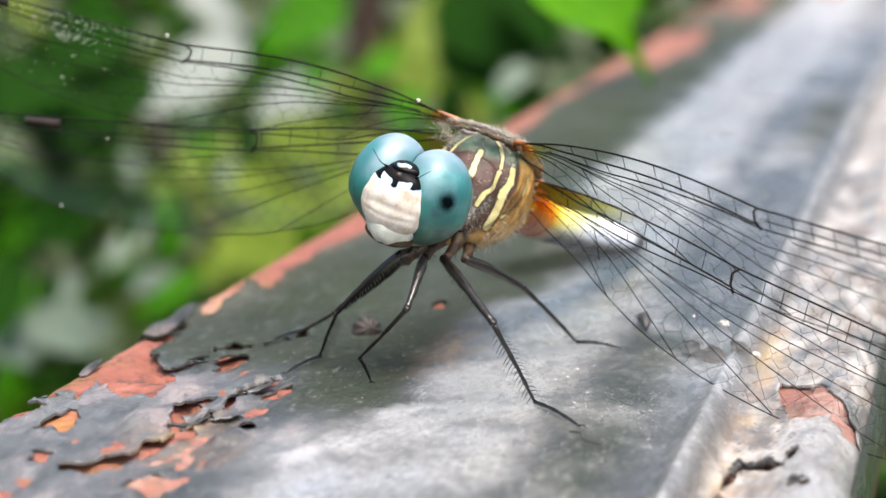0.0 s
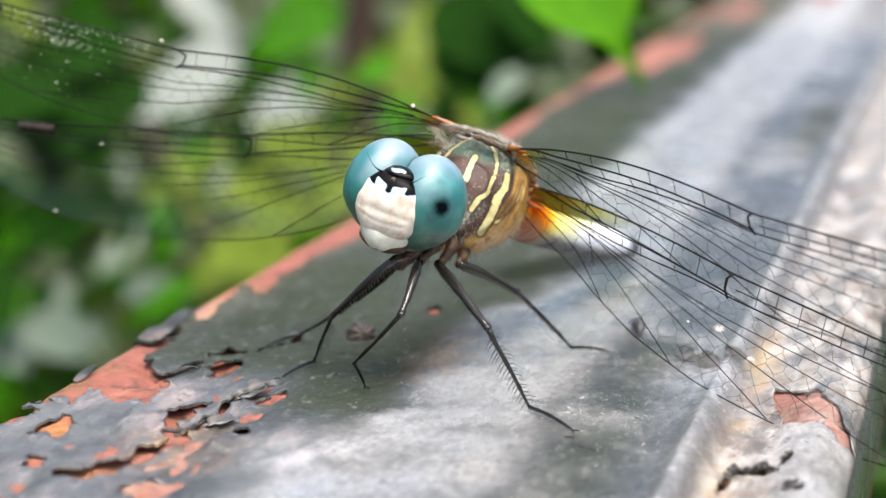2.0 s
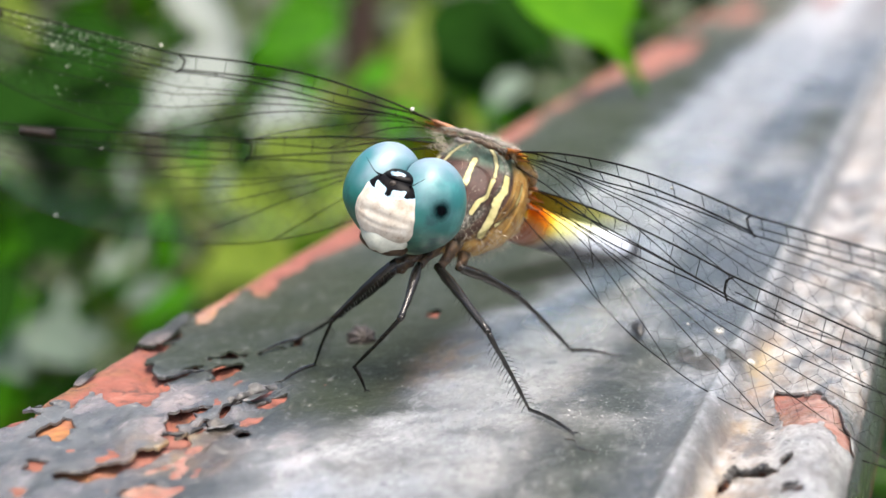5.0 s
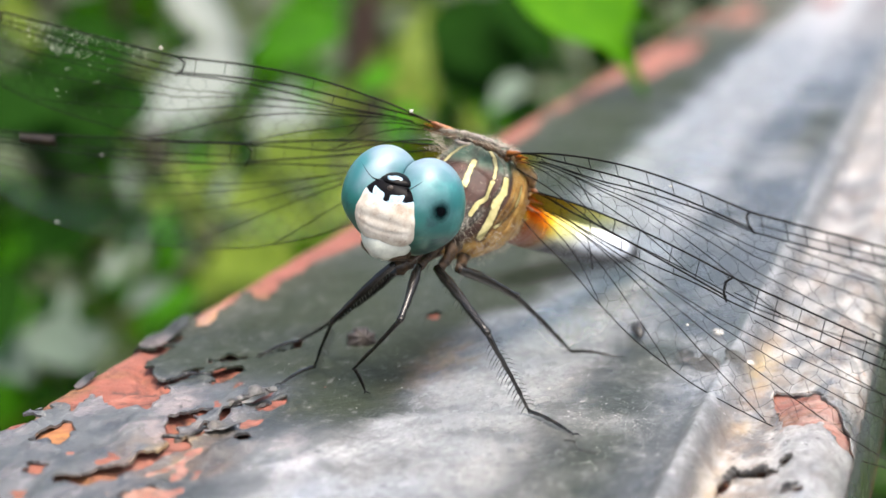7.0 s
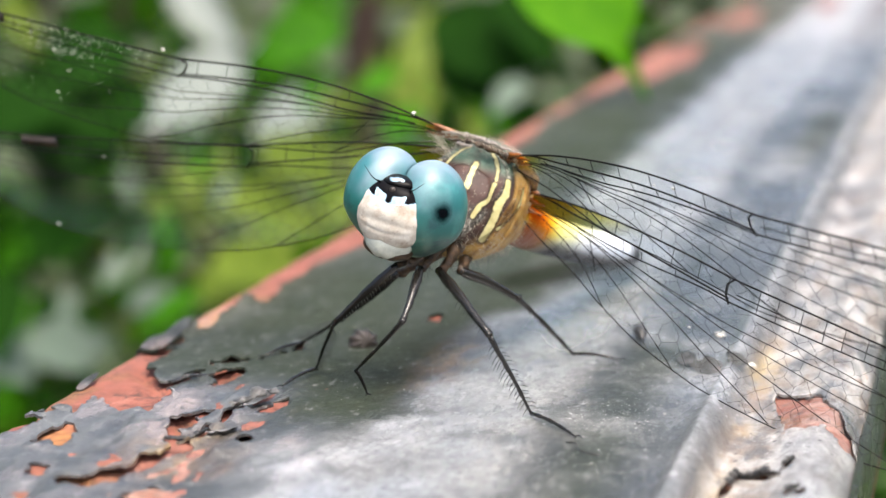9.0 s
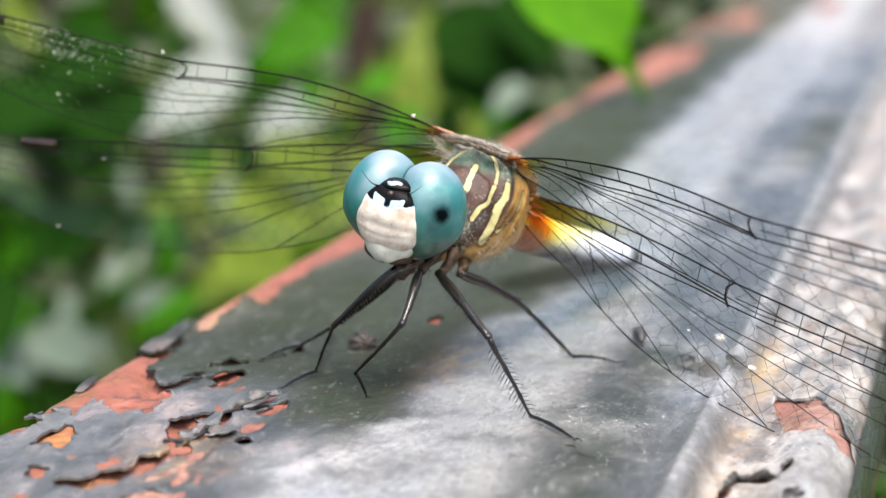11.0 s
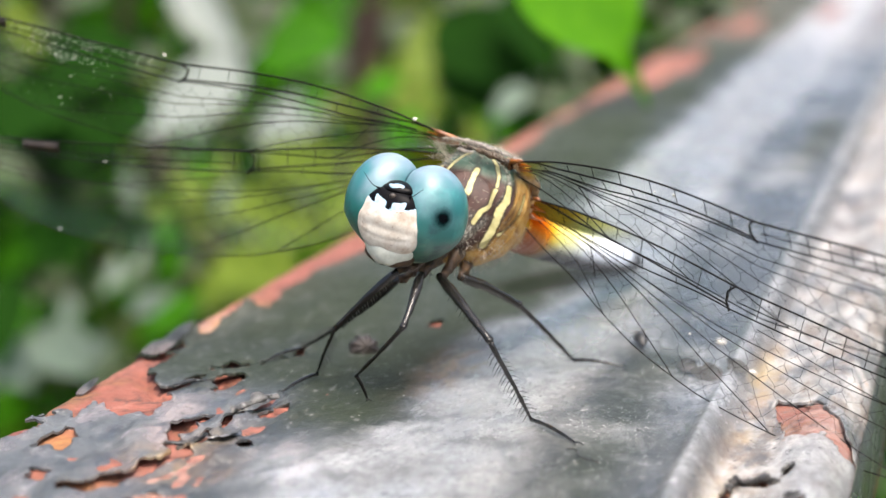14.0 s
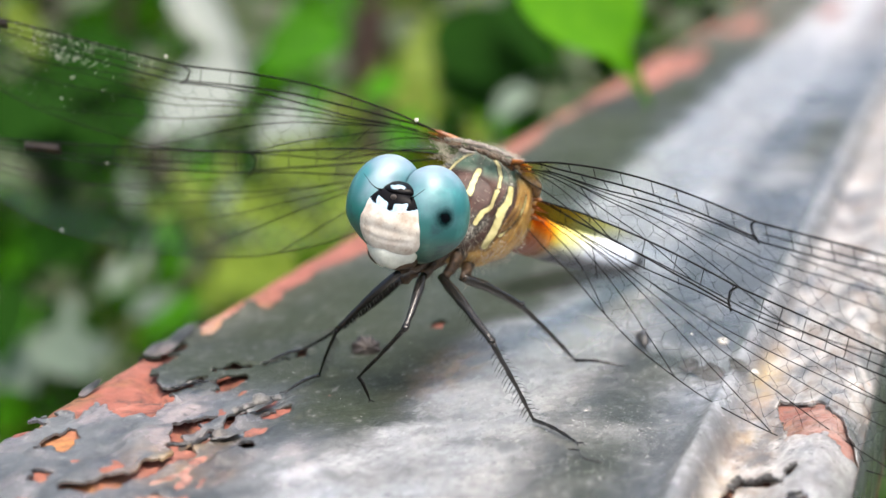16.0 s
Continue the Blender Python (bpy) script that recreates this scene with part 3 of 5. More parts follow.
def paint_cover(x, y):
    """Above zero where paint still sticks."""
    f = 1.0 + 0.42 * rough_noise(x, y, 3.2, 6) + 0.14 * rough_noise(x + 7, y, 0.9, 3)
    for px, py, a, b, turn, s in FAR_PEELS:
        c, n = math.cos(radians(turn)), math.sin(radians(turn))
        u, v = ((x - px) * c + (y - py) * n) / a, (-(x - px) * n + (y - py) * c) / b
        d = u * u + v * v
        if d < 9:
            f -= s * math.exp(-0.5 * d)
    if -36 < y < 46:
        f = max(f, 0.9)
        spots, cracks = near_spots(x, y)
        wx, wy = x + 0.22 * rough_noise(x, y, 0.9, 4), y + 0.7 * rough_noise(x + 70, y, 1.1, 4)
        for outline in spots:
            if close_by(wx, wy, outline):
                f = min(f, off_spot(wx, wy, outline) / 0.35)
        for width, line in cracks:
            if not close_by(wx, wy, line):
                continue
            f = min(f, (off_line(wx, wy, line) - width * (0.75 + 0.9 * rough_noise(x + 9, y, 1.3, 3))) / 0.35)
    else:
        f += 0.9 * rough_noise(x * 0.6, y * 0.12, 2.6, 3) * smooth(y, 100, 150)
        f -= smooth(-x, 12.0, 16.0) * (0.6 + 1.5 * rough_noise(x, y + 40, 5.0, 3))
        f -= 2.2 * smooth(-x, 11.8, 14.2) * smooth(y, 40, 60) * (1 + 0.8 * rough_noise(x, y, 14.0, 2)) * (1 - 0.7 * smooth(y, 110, 140))
        f -= 0.55 * smooth(x, 20.0, 21.5) * (0.4 + 1.2 * rough_noise(x + 30, y, 4.0, 4))
    return f


def crack_pit(x, y):
    """The metal is sunk under the cracks, to hold the shade of overhanging paint."""
    if y > 10 or y < -36 or 0 < x < 19:
        return 0.0
    return 0.60 * max([math.exp(-(off_line(x, y, line) / (width + 0.15)) ** 2) for width, line in (CRACKS + FINE_CRACKS if x < 0 else ROLL_CRACKS) if close_by(x, y, line)], default=0.0)


def rail_rows(start, end):
    """Positions along the rail, close together near the insect."""
    ys, y = [], start
    while y < end:
        ys.append(y)
        y += 0.2 if -34 < y < 8 else min(12.0, 0.2 + 0.02 * max(y - 8, -34 - y, 0))
    return ys + [end]


def build_rail():
    rail = tagged(new("handrail"), "weathered iron handrail, black paint peeling off red primer", "handrail")
    # primer-coated body
    bm = bmesh.new()
    xs = [LEFT + (RIGHT - LEFT) * i / 86 for i in range(87)]
    ys = [-400, -120, -60] + rail_rows(-45, 400)[::3] + [700, 1100, 1600]
    rows = []
    for y in ys:
        ring = [bm.verts.new((x, y, rail_height(x) + 0.10 * rough_noise(x, y, 2.5, 4) - crack_pit(x, y))) for x in xs]
        ring += [bm.verts.new((x, y, z)) for x, z in ((RIGHT, -9), (RIGHT - 2, -11), (LEFT + 2, -11), (LEFT, -9))]
        rows.append(ring)
    for a, b in zip(rows, rows[1:]):
        n = len(a)
        for k in range(n):
            bm.faces.new((a[k], a[(k + 1) % n], b[(k + 1) % n], b[k]))
    bm.faces.new(rows[0])
    bm.faces.new(rows[-1])
    ochre = [sum(math.exp(-((v.co.x - px) / a) ** 2 - ((v.co.y - py) / b) ** 2) for px, py, a, b in ((-12.2, -23.5, 1.3, 2.6), (-7.2, -30.5, 2.6, 2.2), (-14.4, 4.0, 1.2, 4.0), (20.2, 2.0, 1.0, 8.0))) for v in bm.verts]
    scuff = [0.8 * math.exp(-((v.co.x + 4.5) / 2.2) ** 2 - ((v.co.y + 29.0) / 6.0) ** 2) + 0.9 * math.exp(-((v.co.x + 14.2) / 1.4) ** 2 - ((v.co.y - 4.0) / 4.0) ** 2) + math.exp(-((v.co.x - 24.0) / 3.0) ** 2 - ((v.co.y + 11.0) / 6.0) ** 2) + 0.15 * smooth(v.co.y, 60, 110) for v in bm.verts]
    body = part("rail_body", bm, PRIMER, rail, "red primer-coated iron bar")
    value_layer(body.data, "scuff", scuff)
    value_layer(body.data, "ochre", ochre)
    # the coat of paint, with holes whose rims curl up
    xs = [LEFT - 0.1 + (RIGHT - LEFT + 0.2) * i / 236 for i in range(237)]
    ys = [-400, -330, -260, -200, -150, -110, -80, -60] + rail_rows(-45, 400) + [440, 500, 580, 680, 800, 950, 1100, 1300, 1600]
    cover = np.array([[paint_cover(x, y) for y in ys] for x in xs])
    step = xs[1] - xs[0]
    gx, gy = np.gradient(cover, np.array(xs), np.array(ys))
    slope = np.sqrt(gx ** 2 + gy ** 2) + 1e-4
    keep = (cover[:-1, :-1] + cover[1:, :-1] + cover[:-1, 1:] + cover[1:, 1:]) > 0
    index, verts, faces = {}, [], []
    dust, stain, chalk_glare, dark_reflection, strip, insect_shade = [], [], [], [], [], []

    def vert(i, j):
        if (i, j) not in index:
            x, y, f = xs[i], ys[j], cover[i, j]
            around = keep[max(i - 1, 0):i + 1, max(j - 1, 0):j + 1]
            far = min(3.0, abs(f) / slope[i, j])
            if not around.all() and 0 < i < len(xs) - 1:
                room = 0.55 * step
                k = max(-room, min(room, -f / slope[i, j]))
                x, y, far = x + k * gx[i, j] / slope[i, j], y + k * gy[i, j] / slope[i, j], 0.0
            curl = max(0.0, 0.25 + rough_noise(x + 50, y, 2.0, 3)) * (0.38 if y < 8 else 0.3)
            z = rail_height(max(LEFT, min(RIGHT, x))) + 0.16 + (0.05 * rough_noise(x, y, 6.0, 2) if y > 10 else 0.09 * rough_noise(x, y * 0.7, 3.5, 4)) + curl * math.exp(-((far / 0.45) ** 1.1))
            if -30 < y < 6 and x > 20.5:
                z += 0.10 * rough_noise(x, y * 0.45, 0.8, 3) * smooth(x, 20.8, 21.8)
            if -36 < y < 0 and x < 1:
                z += 0.30 * rough_noise(x + 33, y * 0.45, 1.5, 4) * smooth(-y, 8, 15) * smooth(-x, -1, 3) * (1 - 0.6 * smooth(-x, 9, 12))
            if y > 60 or y < -46:
                z += 0.1 + 0.25 * smooth(abs(y), 45, 80) * (y < 0) + 0.25 * smooth(y, 380, 440)
            index[i, j] = len(verts)
            verts.append((x, y, z))
            dust.append(0.6 * smooth(y, 180, 230) + smooth(x, 19.3, 20.6) * (1 - 0.65 * smooth(x, 22.5, 24.5) * smooth(-y, 4, 12)) + 0.5 * smooth(-x, 10, 15) * smooth(y, -8, 10))
            mottle = rough_noise(x, y, 6.0, 4)
            way = 3.0 * smooth(y, 2, 14) * (1 - smooth(y, 28, 42)) - 3.2 * smooth(y, 36, 52)
            # mirrored sky and ridge highlight as paleness, left out under the insect, plus wear
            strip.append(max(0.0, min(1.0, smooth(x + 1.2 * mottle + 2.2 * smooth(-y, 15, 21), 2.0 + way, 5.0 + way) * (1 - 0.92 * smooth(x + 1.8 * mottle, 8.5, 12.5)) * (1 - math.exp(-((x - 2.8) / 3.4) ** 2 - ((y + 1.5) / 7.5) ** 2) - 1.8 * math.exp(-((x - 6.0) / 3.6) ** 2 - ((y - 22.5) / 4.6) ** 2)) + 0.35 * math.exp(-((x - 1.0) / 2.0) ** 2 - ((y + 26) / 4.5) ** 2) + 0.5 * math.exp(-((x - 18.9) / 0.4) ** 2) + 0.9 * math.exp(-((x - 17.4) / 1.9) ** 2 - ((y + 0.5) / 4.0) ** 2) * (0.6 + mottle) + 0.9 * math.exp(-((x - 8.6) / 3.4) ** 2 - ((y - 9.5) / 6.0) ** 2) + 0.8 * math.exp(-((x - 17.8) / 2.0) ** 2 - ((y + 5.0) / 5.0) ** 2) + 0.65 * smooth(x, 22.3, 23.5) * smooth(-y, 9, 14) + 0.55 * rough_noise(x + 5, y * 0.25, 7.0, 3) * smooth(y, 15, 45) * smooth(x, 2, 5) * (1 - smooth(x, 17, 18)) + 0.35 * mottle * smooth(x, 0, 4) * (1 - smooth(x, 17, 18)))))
            # painted dark reflection, mostly left of the pale strip
            dark_reflection.append(0.9 * math.exp(-((x - 16.0) / 2.0) ** 2 - ((y - 99.0) / 22.0) ** 2) + 0.1 * math.exp(-((x - 1.5) / 3.0) ** 2 - ((y - 7) / 8) ** 2) + (1 - smooth(x + 1.5 * mottle, 0.5 + way, 4.0 + way)) * (1 - 0.95 * smooth(-x, 1.0, 5.0) * smooth(-y, 8, 15)) * (1 - 0.85 * smooth(-y, 15, 22) * smooth(x, -6, -1)) * (1 - 0.3 * smooth(-y, 15, 22)) + 0.6 * math.exp(-((x - 14.6) / 2.4) ** 2) * (1 - smooth(y, 0, 6)))
            # where the shade below abdomen and body is painted in
            insect_shade.append(min(1.0, sum(a * math.exp(-((x - px) / wx) ** 2 - ((y - py) / wy) ** 2) for a, px, py, wx, wy in ((1.0, 2.0, 18.0, 1.9, 3.2), (1.3, 4.2, 21.5, 2.0, 3.6), (1.3, 6.8, 25.3, 2.2, 3.0), (0.40, 0.8, 4.0, 3.2, 7.0))) * (1 + 0.5 * mottle)))
            stain.append(0.9 * math.exp(-((x - 20.4) / 0.55) ** 2 - ((y - 2.0) / 6.0) ** 2) + 0.4 * math.exp(-((x - 20.6) / 0.9) ** 2) * (1 - smooth(y, 4, 12)) + 1.0 * math.exp(-((x + 5.6) / 2.2) ** 2 - ((y + 25.5) / 3.4) ** 2) + 0.5 * math.exp(-((x + 2.2) / 0.7) ** 2 - ((y + 27.2) / 1.6) ** 2) + math.exp(-((x - 3.3) / 1.5) ** 2 - ((y + 5.0) / 6.0) ** 2))
            # chalky plates, plus the ridge's highlight and a bluish sky glare painted pale
            chalk_glare.append(0.7 * (1.0 - 0.35 * smooth(-y, 21, 27)) * smooth(-x, 2.0, 7.0) * smooth(-y, 9, 17) + 0.5 * math.exp(-((x - 18.9) / 0.5) ** 2) + 1.0 * math.exp(-((x - 0.2) / 2.4) ** 2 - ((y + 25) / 4) ** 2))
        return index[i, j]

    for i in range(len(xs) - 1):
        for j in range(len(ys) - 1):
            if keep[i, j]:
                faces.append((vert(i, j), vert(i + 1, j), vert(i + 1, j + 1), vert(i, j + 1)))
    # the broken rim has the thickness of the coat
    edges = {}
    for f in faces:
        for a, b in zip(f, f[1:] + f[:1]):
            edges[b, a] = edges.get((b, a), 0) + 1
    low = {}
    rim = [(a, b) for (b, a) in edges if (a, b) not in edges]
    for a, b in rim:
        for v in (a, b):
            if v not in low:
                low[v] = len(verts)
                x, y, z = verts[v]
                verts.append((x, y, z - 0.15))
                for layer in (dust, stain, chalk_glare, dark_reflection, strip, insect_shade):
                    layer.append(layer[v])
        faces.append((b, a, low[a], low[b]))
    me = bpy.data.meshes.new("paint_coat")
    me.from_pydata([(x * 0.001, y * 0.001, z * 0.001) for x, y, z in verts], [], faces)
    me.polygons.foreach_set("use_smooth", [True] * (len(faces) - len(rim)) + [False] * len(rim))
    for name, values in (("dust", dust), ("stain", stain), ("chalk_glare", chalk_glare), ("dark_reflection", dark_reflection), ("worn_sheen", strip), ("insect_shade", insect_shade)):
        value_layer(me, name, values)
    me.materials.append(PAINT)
    coat = new("paint_coat", me)
    coat.parent = rail
    tagged(coat, "cracked glossy black paint with curled broken edges")
    # painted flank of the rail
    bm = bmesh.new()
    rows = []
    for y in ys[:-1:4] + ys[-1:]:
        rows.append([bm.verts.new((RIGHT + 0.12 + 0.05 * rough_noise(y, z, 5.0, 2) + dx, y, z)) for dx, z in ((-0.25, -1.35), (0.02, -1.9), (0.05, -4.0), (0.03, -7.0), (-0.3, -9.2), (-2.0, -11.2))])
    for a, b in zip(rows, rows[1:]):
        for k in range(5):
            bm.faces.new((a[k], a[k + 1], b[k + 1], b[k]))
    part("flank_coat", bm, PAINT, rail, "black paint on the side of the rail")
    # posts that carry the rail
    for y in (-300, 1500):
        bm = bmesh.new()
        tube(bm, [(5, y, -980), (5, y, -60), (5, y, -9.5)], 19, 16)
        part("post", bm, PAINT, rail, "black iron post")
    # plates of paint that have come loose, bent up at one side
    rng = random.Random(5)
    plates = ((-15.3, -1.6, 4.0, 3, 0.10), (-15.5, -13.0, 1.6, 3, 0.12), (-4.7, -16.0, 2.6, -28, 0.30), (-4.3, -21.4, 2.0, -20, 0.2),
              (16.2, -1.2, 1.6, 20, 0.4), (17.6, -2.6, 1.9, 60, 0.5), (19.2, -1.6, 1.6, 120, 0.5))
    for x, y, size, turn, lift in plates:
        bm = bmesh.new()
        n = 15
        top = []
        for i in range(n):
            row = []
            for j in range(n):
                u, v = i / (n - 1) * 2 - 1, j / (n - 1) * 2 - 1
                ring = max(abs(u), abs(v))
                ang = math.atan2(v, u)
                reach = 0.78 + 0.32 * noise.noise(V(math.cos(ang) * 1.3 + x, math.sin(ang) * 1.3 + y, 1)) + 0.07 * noise.noise(V(math.cos(ang) * 5 + x, math.sin(ang) * 5 + y, 4))
                px, py = math.cos(ang) * ring * reach * (0.24 if x < -12 else 0.42), math.sin(ang) * ring * reach * (1.25 if x < -12 else 0.62)
                z = lift * (1.3 * (px + 0.45) ** 2 * (1 + py) + 0.3 * py * py) + 0.08 * noise.noise(V(u * 2, v * 2, x))
                row.append(bm.verts.new((px * size, py * size, z * size * 0.6)))
            top.append(row)
        for i in range(n - 1):
            for j in range(n - 1):
                bm.faces.new((top[i][j], top[i + 1][j], top[i + 1][j + 1], top[i][j + 1]))
        bmesh.ops.solidify(bm, geom=bm.faces[:], thickness=0.08)
        flake = part("paint_flake", bm, PAINT, rail, "curled chip of black paint")
        many = len(flake.data.vertices)
        value_layer(flake.data, "chalk_glare", [1.0] * many)
        value_layer(flake.data, "dark_reflection", [0.2] * many)
        value_layer(flake.data, "worn_sheen", [0.5 if -6 < x < -2 else 0.0] * many)
        value_layer(flake.data, "dust", [0.7 if 0 < x < 21 else 0.0] * many)
        put(flake, pose(x, y, rail_height(x) + 0.22, rng.uniform(-6, 6), rng.uniform(-10, 2), turn))
    # rims of paint rolled up along the cracks
    curls = ((((21.0, -21.2), (21.2, -20.0), (21.7, -19.8)), 0.30), (((21.6, -20.1), (22.5, -20.2), (23.3, -20.7)), 0.34), (((23.4, -19.5), (23.9, -18.7)), 0.2), (((23.9, -24.1), (24.6, -23.6)), 0.2),
             (((-5.5, -17.4), (-4.9, -15.6), (-4.1, -13.8)), 0.42), (((-10.6, -13.0), (-9.8, -11.2), (-8.6, -11.3)), 0.20), (((-6.6, -23.4), (-5.4, -23.2), (-5.1, -21.4)), 0.24))
    for n, (line, size) in enumerate(curls):
        bm = bmesh.new()
        pts = curve_points([(x, y, rail_height(x) + 0.22) for x, y in line], 9)
        rows = []
        for i, p in enumerate(pts):
            t = i / (len(pts) - 1)
            d = (pts[min(i + 1, len(pts) - 1)] - pts[max(i - 1, 0)]).normalized()
            side = d.cross(V(0, 0, 1)).normalized()
            r = size * (0.35 + 0.65 * math.sin(math.pi * min(0.97, 0.08 + 0.9 * t))) * (1 + 0.7 * noise.noise(V(t * 6, n * 3.1, 0)))
            turn = 3.6 + 1.4 * noise.noise(V(t * 4, n * 1.7, 5))
            rows.append([bm.verts.new(p + side * (r * math.sin(turn * k / 9)) + V(0, 0, r * (1 - math.cos(turn * k / 9)) * 0.7) + noise.noise_vector(V(i, k, n) * 0.5) * 0.06) for k in range(10)])
        for a, b in zip(rows, rows[1:]):
            for k in range(9):
                bm.faces.new((a[k], a[k + 1], b[k + 1], b[k]))
        bmesh.ops.solidify(bm, geom=bm.faces[:], thickness=0.07)
        curl = part("paint_curl", bm, PAINT, rail, "rolled rim of broken paint")
        many = len(curl.data.vertices)
        value_layer(curl.data, "worn_sheen", [0.7 if -6 < line[0][0] < -5.2 and size > 0.4 else 0.0] * many)
        value_layer(curl.data, "stain", [0.08] * many)
    return rail


build_rail()


# ---- the dragonfly, in millimetres from its base on the rail ----
def basis(origin, along, back):
    """Axes: x along the wing, y towards its rear edge."""
    x = Vector(along).normalized()
    y = Vector(back)
    y = (y - x * y.dot(x)).normalized()
    m = Matrix((x, y, x.cross(y))).transposed().to_4x4()
    m.translation = origin
    return m


def cells(points, reach, inside):
    """Edges between the cells round the points (each cell: the ground nearest to its point)."""
    pts = [Vector((x, y)) for x, y in points]
    edges = {}
    for p in pts:
        poly = [p + Vector(c) * reach for c in ((-1, -1), (1, -1), (1, 1), (-1, 1))]
        for q in pts:
            d = q - p
            if q is p or d.length > 2 * reach:
                continue
            mid, out = (p + q) / 2, []
            for a, b in zip(poly, poly[1:] + poly[:1]):
                da, db = (a - mid).dot(d), (b - mid).dot(d)
                if da <= 0:
                    out.append(a)
                if da * db < 0:
                    out.append(a + (b - a) * (da / (da - db)))
            poly = out
        for a, b in zip(poly, poly[1:] + poly[:1]):
            if (a - b).length > 0.04 and inside((a + b) / 2):
                ka, kb = (round(a.x, 2), round(a.y, 2)), (round(b.x, 2), round(b.y, 2))
                edges[min(ka, kb), max(ka, kb)] = (a, b)
    return list(edges.values())


def prisms(name, lines, parent, material, label=""):
    """Three-sided threads: (points, radius) each, joined into one mesh."""
    verts, faces = [], []
    for pts, r in lines:
        for a, b in zip(pts, pts[1:]):
            d = (b - a).normalized()
            s = d.cross(V(0, 0, 1))
            s = (s if s.length > 0.1 else V(1, 0, 0)).normalized() * r
            o = d.cross(s)
            i = len(verts)
            for c in (a, b):
                verts += [c + s, c - s * 0.5 + o * 0.87, c - s * 0.5 - o * 0.87]
            faces += [(i + k, i + (k + 1) % 3, i + 3 + (k + 1) % 3, i + 3 + k) for k in range(3)]
    me = bpy.data.meshes.new(name)
    me.from_pydata([tuple(v * 0.001) for v in verts], [], faces)
    me.materials.append(material)
    ob = new(name, me)
    ob.parent = parent
    return tagged(ob, label)


FORE = dict(stigma=0.855, bow=0.80, length=33.0, nodus=0.495, chord=[(0, 0.9), (0.06, 1.8), (0.12, 2.9), (0.2, 4.1), (0.45, 5.2), (0.65, 5.4), (0.82, 4.9), (0.93, 3.4), (1, 0.1)], amber=0.07, strong=0.8)
HIND = dict(bow=0.3, stigma=0.795, length=32.0, nodus=0.408, chord=[(0, 1.7), (0.06, 2.7), (0.12, 3.5), (0.2, 4.7), (0.3, 5.7), (0.5, 6.3), (0.7, 6.0), (0.85, 4.9), (0.94, 3.2), (1, 0.1)], amber=0.15, strong=1.25)


def build_wing(parent, shape, place, side, seed, bend):
    """side: +1 or -1 turns the relief so that both sides of the body match."""
    L, nodus, table = shape["length"], shape["nodus"], shape["chord"]
    rng = random.Random(seed)

    def lead(u):
        return -shape["bow"] * math.sin(math.pi * min(u / nodus, 1.0)) + 0.12 * (1 - smooth(u, 0, 0.1)) + 2.4 * smooth(u, 0.90, 1.0) ** 2 - bend * u * u

    def at_wing(u, k):
        c = flow_table(u, table)
        relief = 0.10 * math.sin(k * 22.0) * (1 - smooth(k, 0.2, 0.6)) + 0.5 * math.sin(math.pi * min(1, k)) * 0.5
        return V(u * L, lead(u) + k * c, side * (relief - 0.3 * u * u))

    def frac(x, y):
        u = min(1, max(0, x / L))
        return (y - lead(u)) / max(0.3, flow_table(u, table))

    # membrane
    bm = bmesh.new()
    nu, nv = 64, 12
    grid = [[bm.verts.new(at_wing(i / nu, j / nv)) for j in range(nv + 1)] for i in range(nu + 1)]
    for a, b in zip(grid, grid[1:]):
        for k in range(nv):
            bm.faces.new((a[k], a[k + 1], b[k + 1], b[k]))
    amber = []
    for i in range(nu + 1):
        for j in range(nv + 1):
            u, k = i / nu, j / nv
            amber.append(shape["strong"] * max(0.0, 1 - u / shape["amber"] * (0.7 + 0.9 * k)) * (1 - 0.8 * smooth(k, 0.6, 1.0)))
    wing = part("wing", bm, FILM, parent)
    value_layer(wing.data, "amber", amber)
    put(wing, place)

    # strong lengthwise veins
    def run(u0, k0, u1, k1, power=1.0, n=26):
        out = []
        for i in range(n + 1):
            t = i / n
            out.append(at_wing(u0 + (u1 - u0) * t, k0 + (k1 - k0) * t ** power))
        return out

    strong = [([at_wing(i / 60, 0) for i in range(61)], 0.054),
              ([at_wing(nodus * i / 30, 0.175 * smooth(nodus * i / 30, -0.02, 0.1)) for i in range(31)], 0.052),
              ([at_wing(i / 60 * 0.97, 0.36 - 0.16 * smooth(i / 60, 0.1, nodus) - 0.03 * smooth(i / 60, nodus, 1)) for i in range(3, 61)], 0.042),
              ([at_wing(nodus, 0), at_wing(nodus - 0.012, 0.07), at_wing(nodus - 0.008, 0.15), at_wing(nodus + 0.004, 0.22)], 0.060),
              (run(0.10, 0.38, 0.96, 0.42, 1.6), 0.027), (run(0.22, 0.38, 0.93, 0.72, 1.3), 0.025), (run(0.10, 0.42, 0.78, 0.96, 1.7), 0.027),
              (run(0.02, 0.40, 0.55, 0.99, 1.8), 0.030), (run(0.0, 0.45, 0.36, 1.0, 1.5), 0.028), (run(0.0, 0.55, 0.2, 1.0, 1.3), 0.028),
              (run(nodus + 0.01, 0.12, 0.96, 0.11), 0.034), (run(nodus + 0.06, 0.26, 0.95, 0.55, 1.1), 0.024), (run(0.13, 0.44, 0.16, 0.75), 0.028)]
    for line in strong:
        bm = bmesh.new()
        tube(bm, line[0], line[1], 5)
        part("vein", bm, VEIN, wing)
    bm = bmesh.new()
    tube(bm, [at_wing(i / 60, 1) for i in range(61)], 0.034, 5)
    part("rear_margin", bm, VEIN, wing)
    # ladder of cross veins in the front strips
    ladder = []
    u = 0.05
    while u < 0.93:
        ladder.append(([at_wing(u, 0), at_wing(u + 0.004, 0.19)], 0.023))
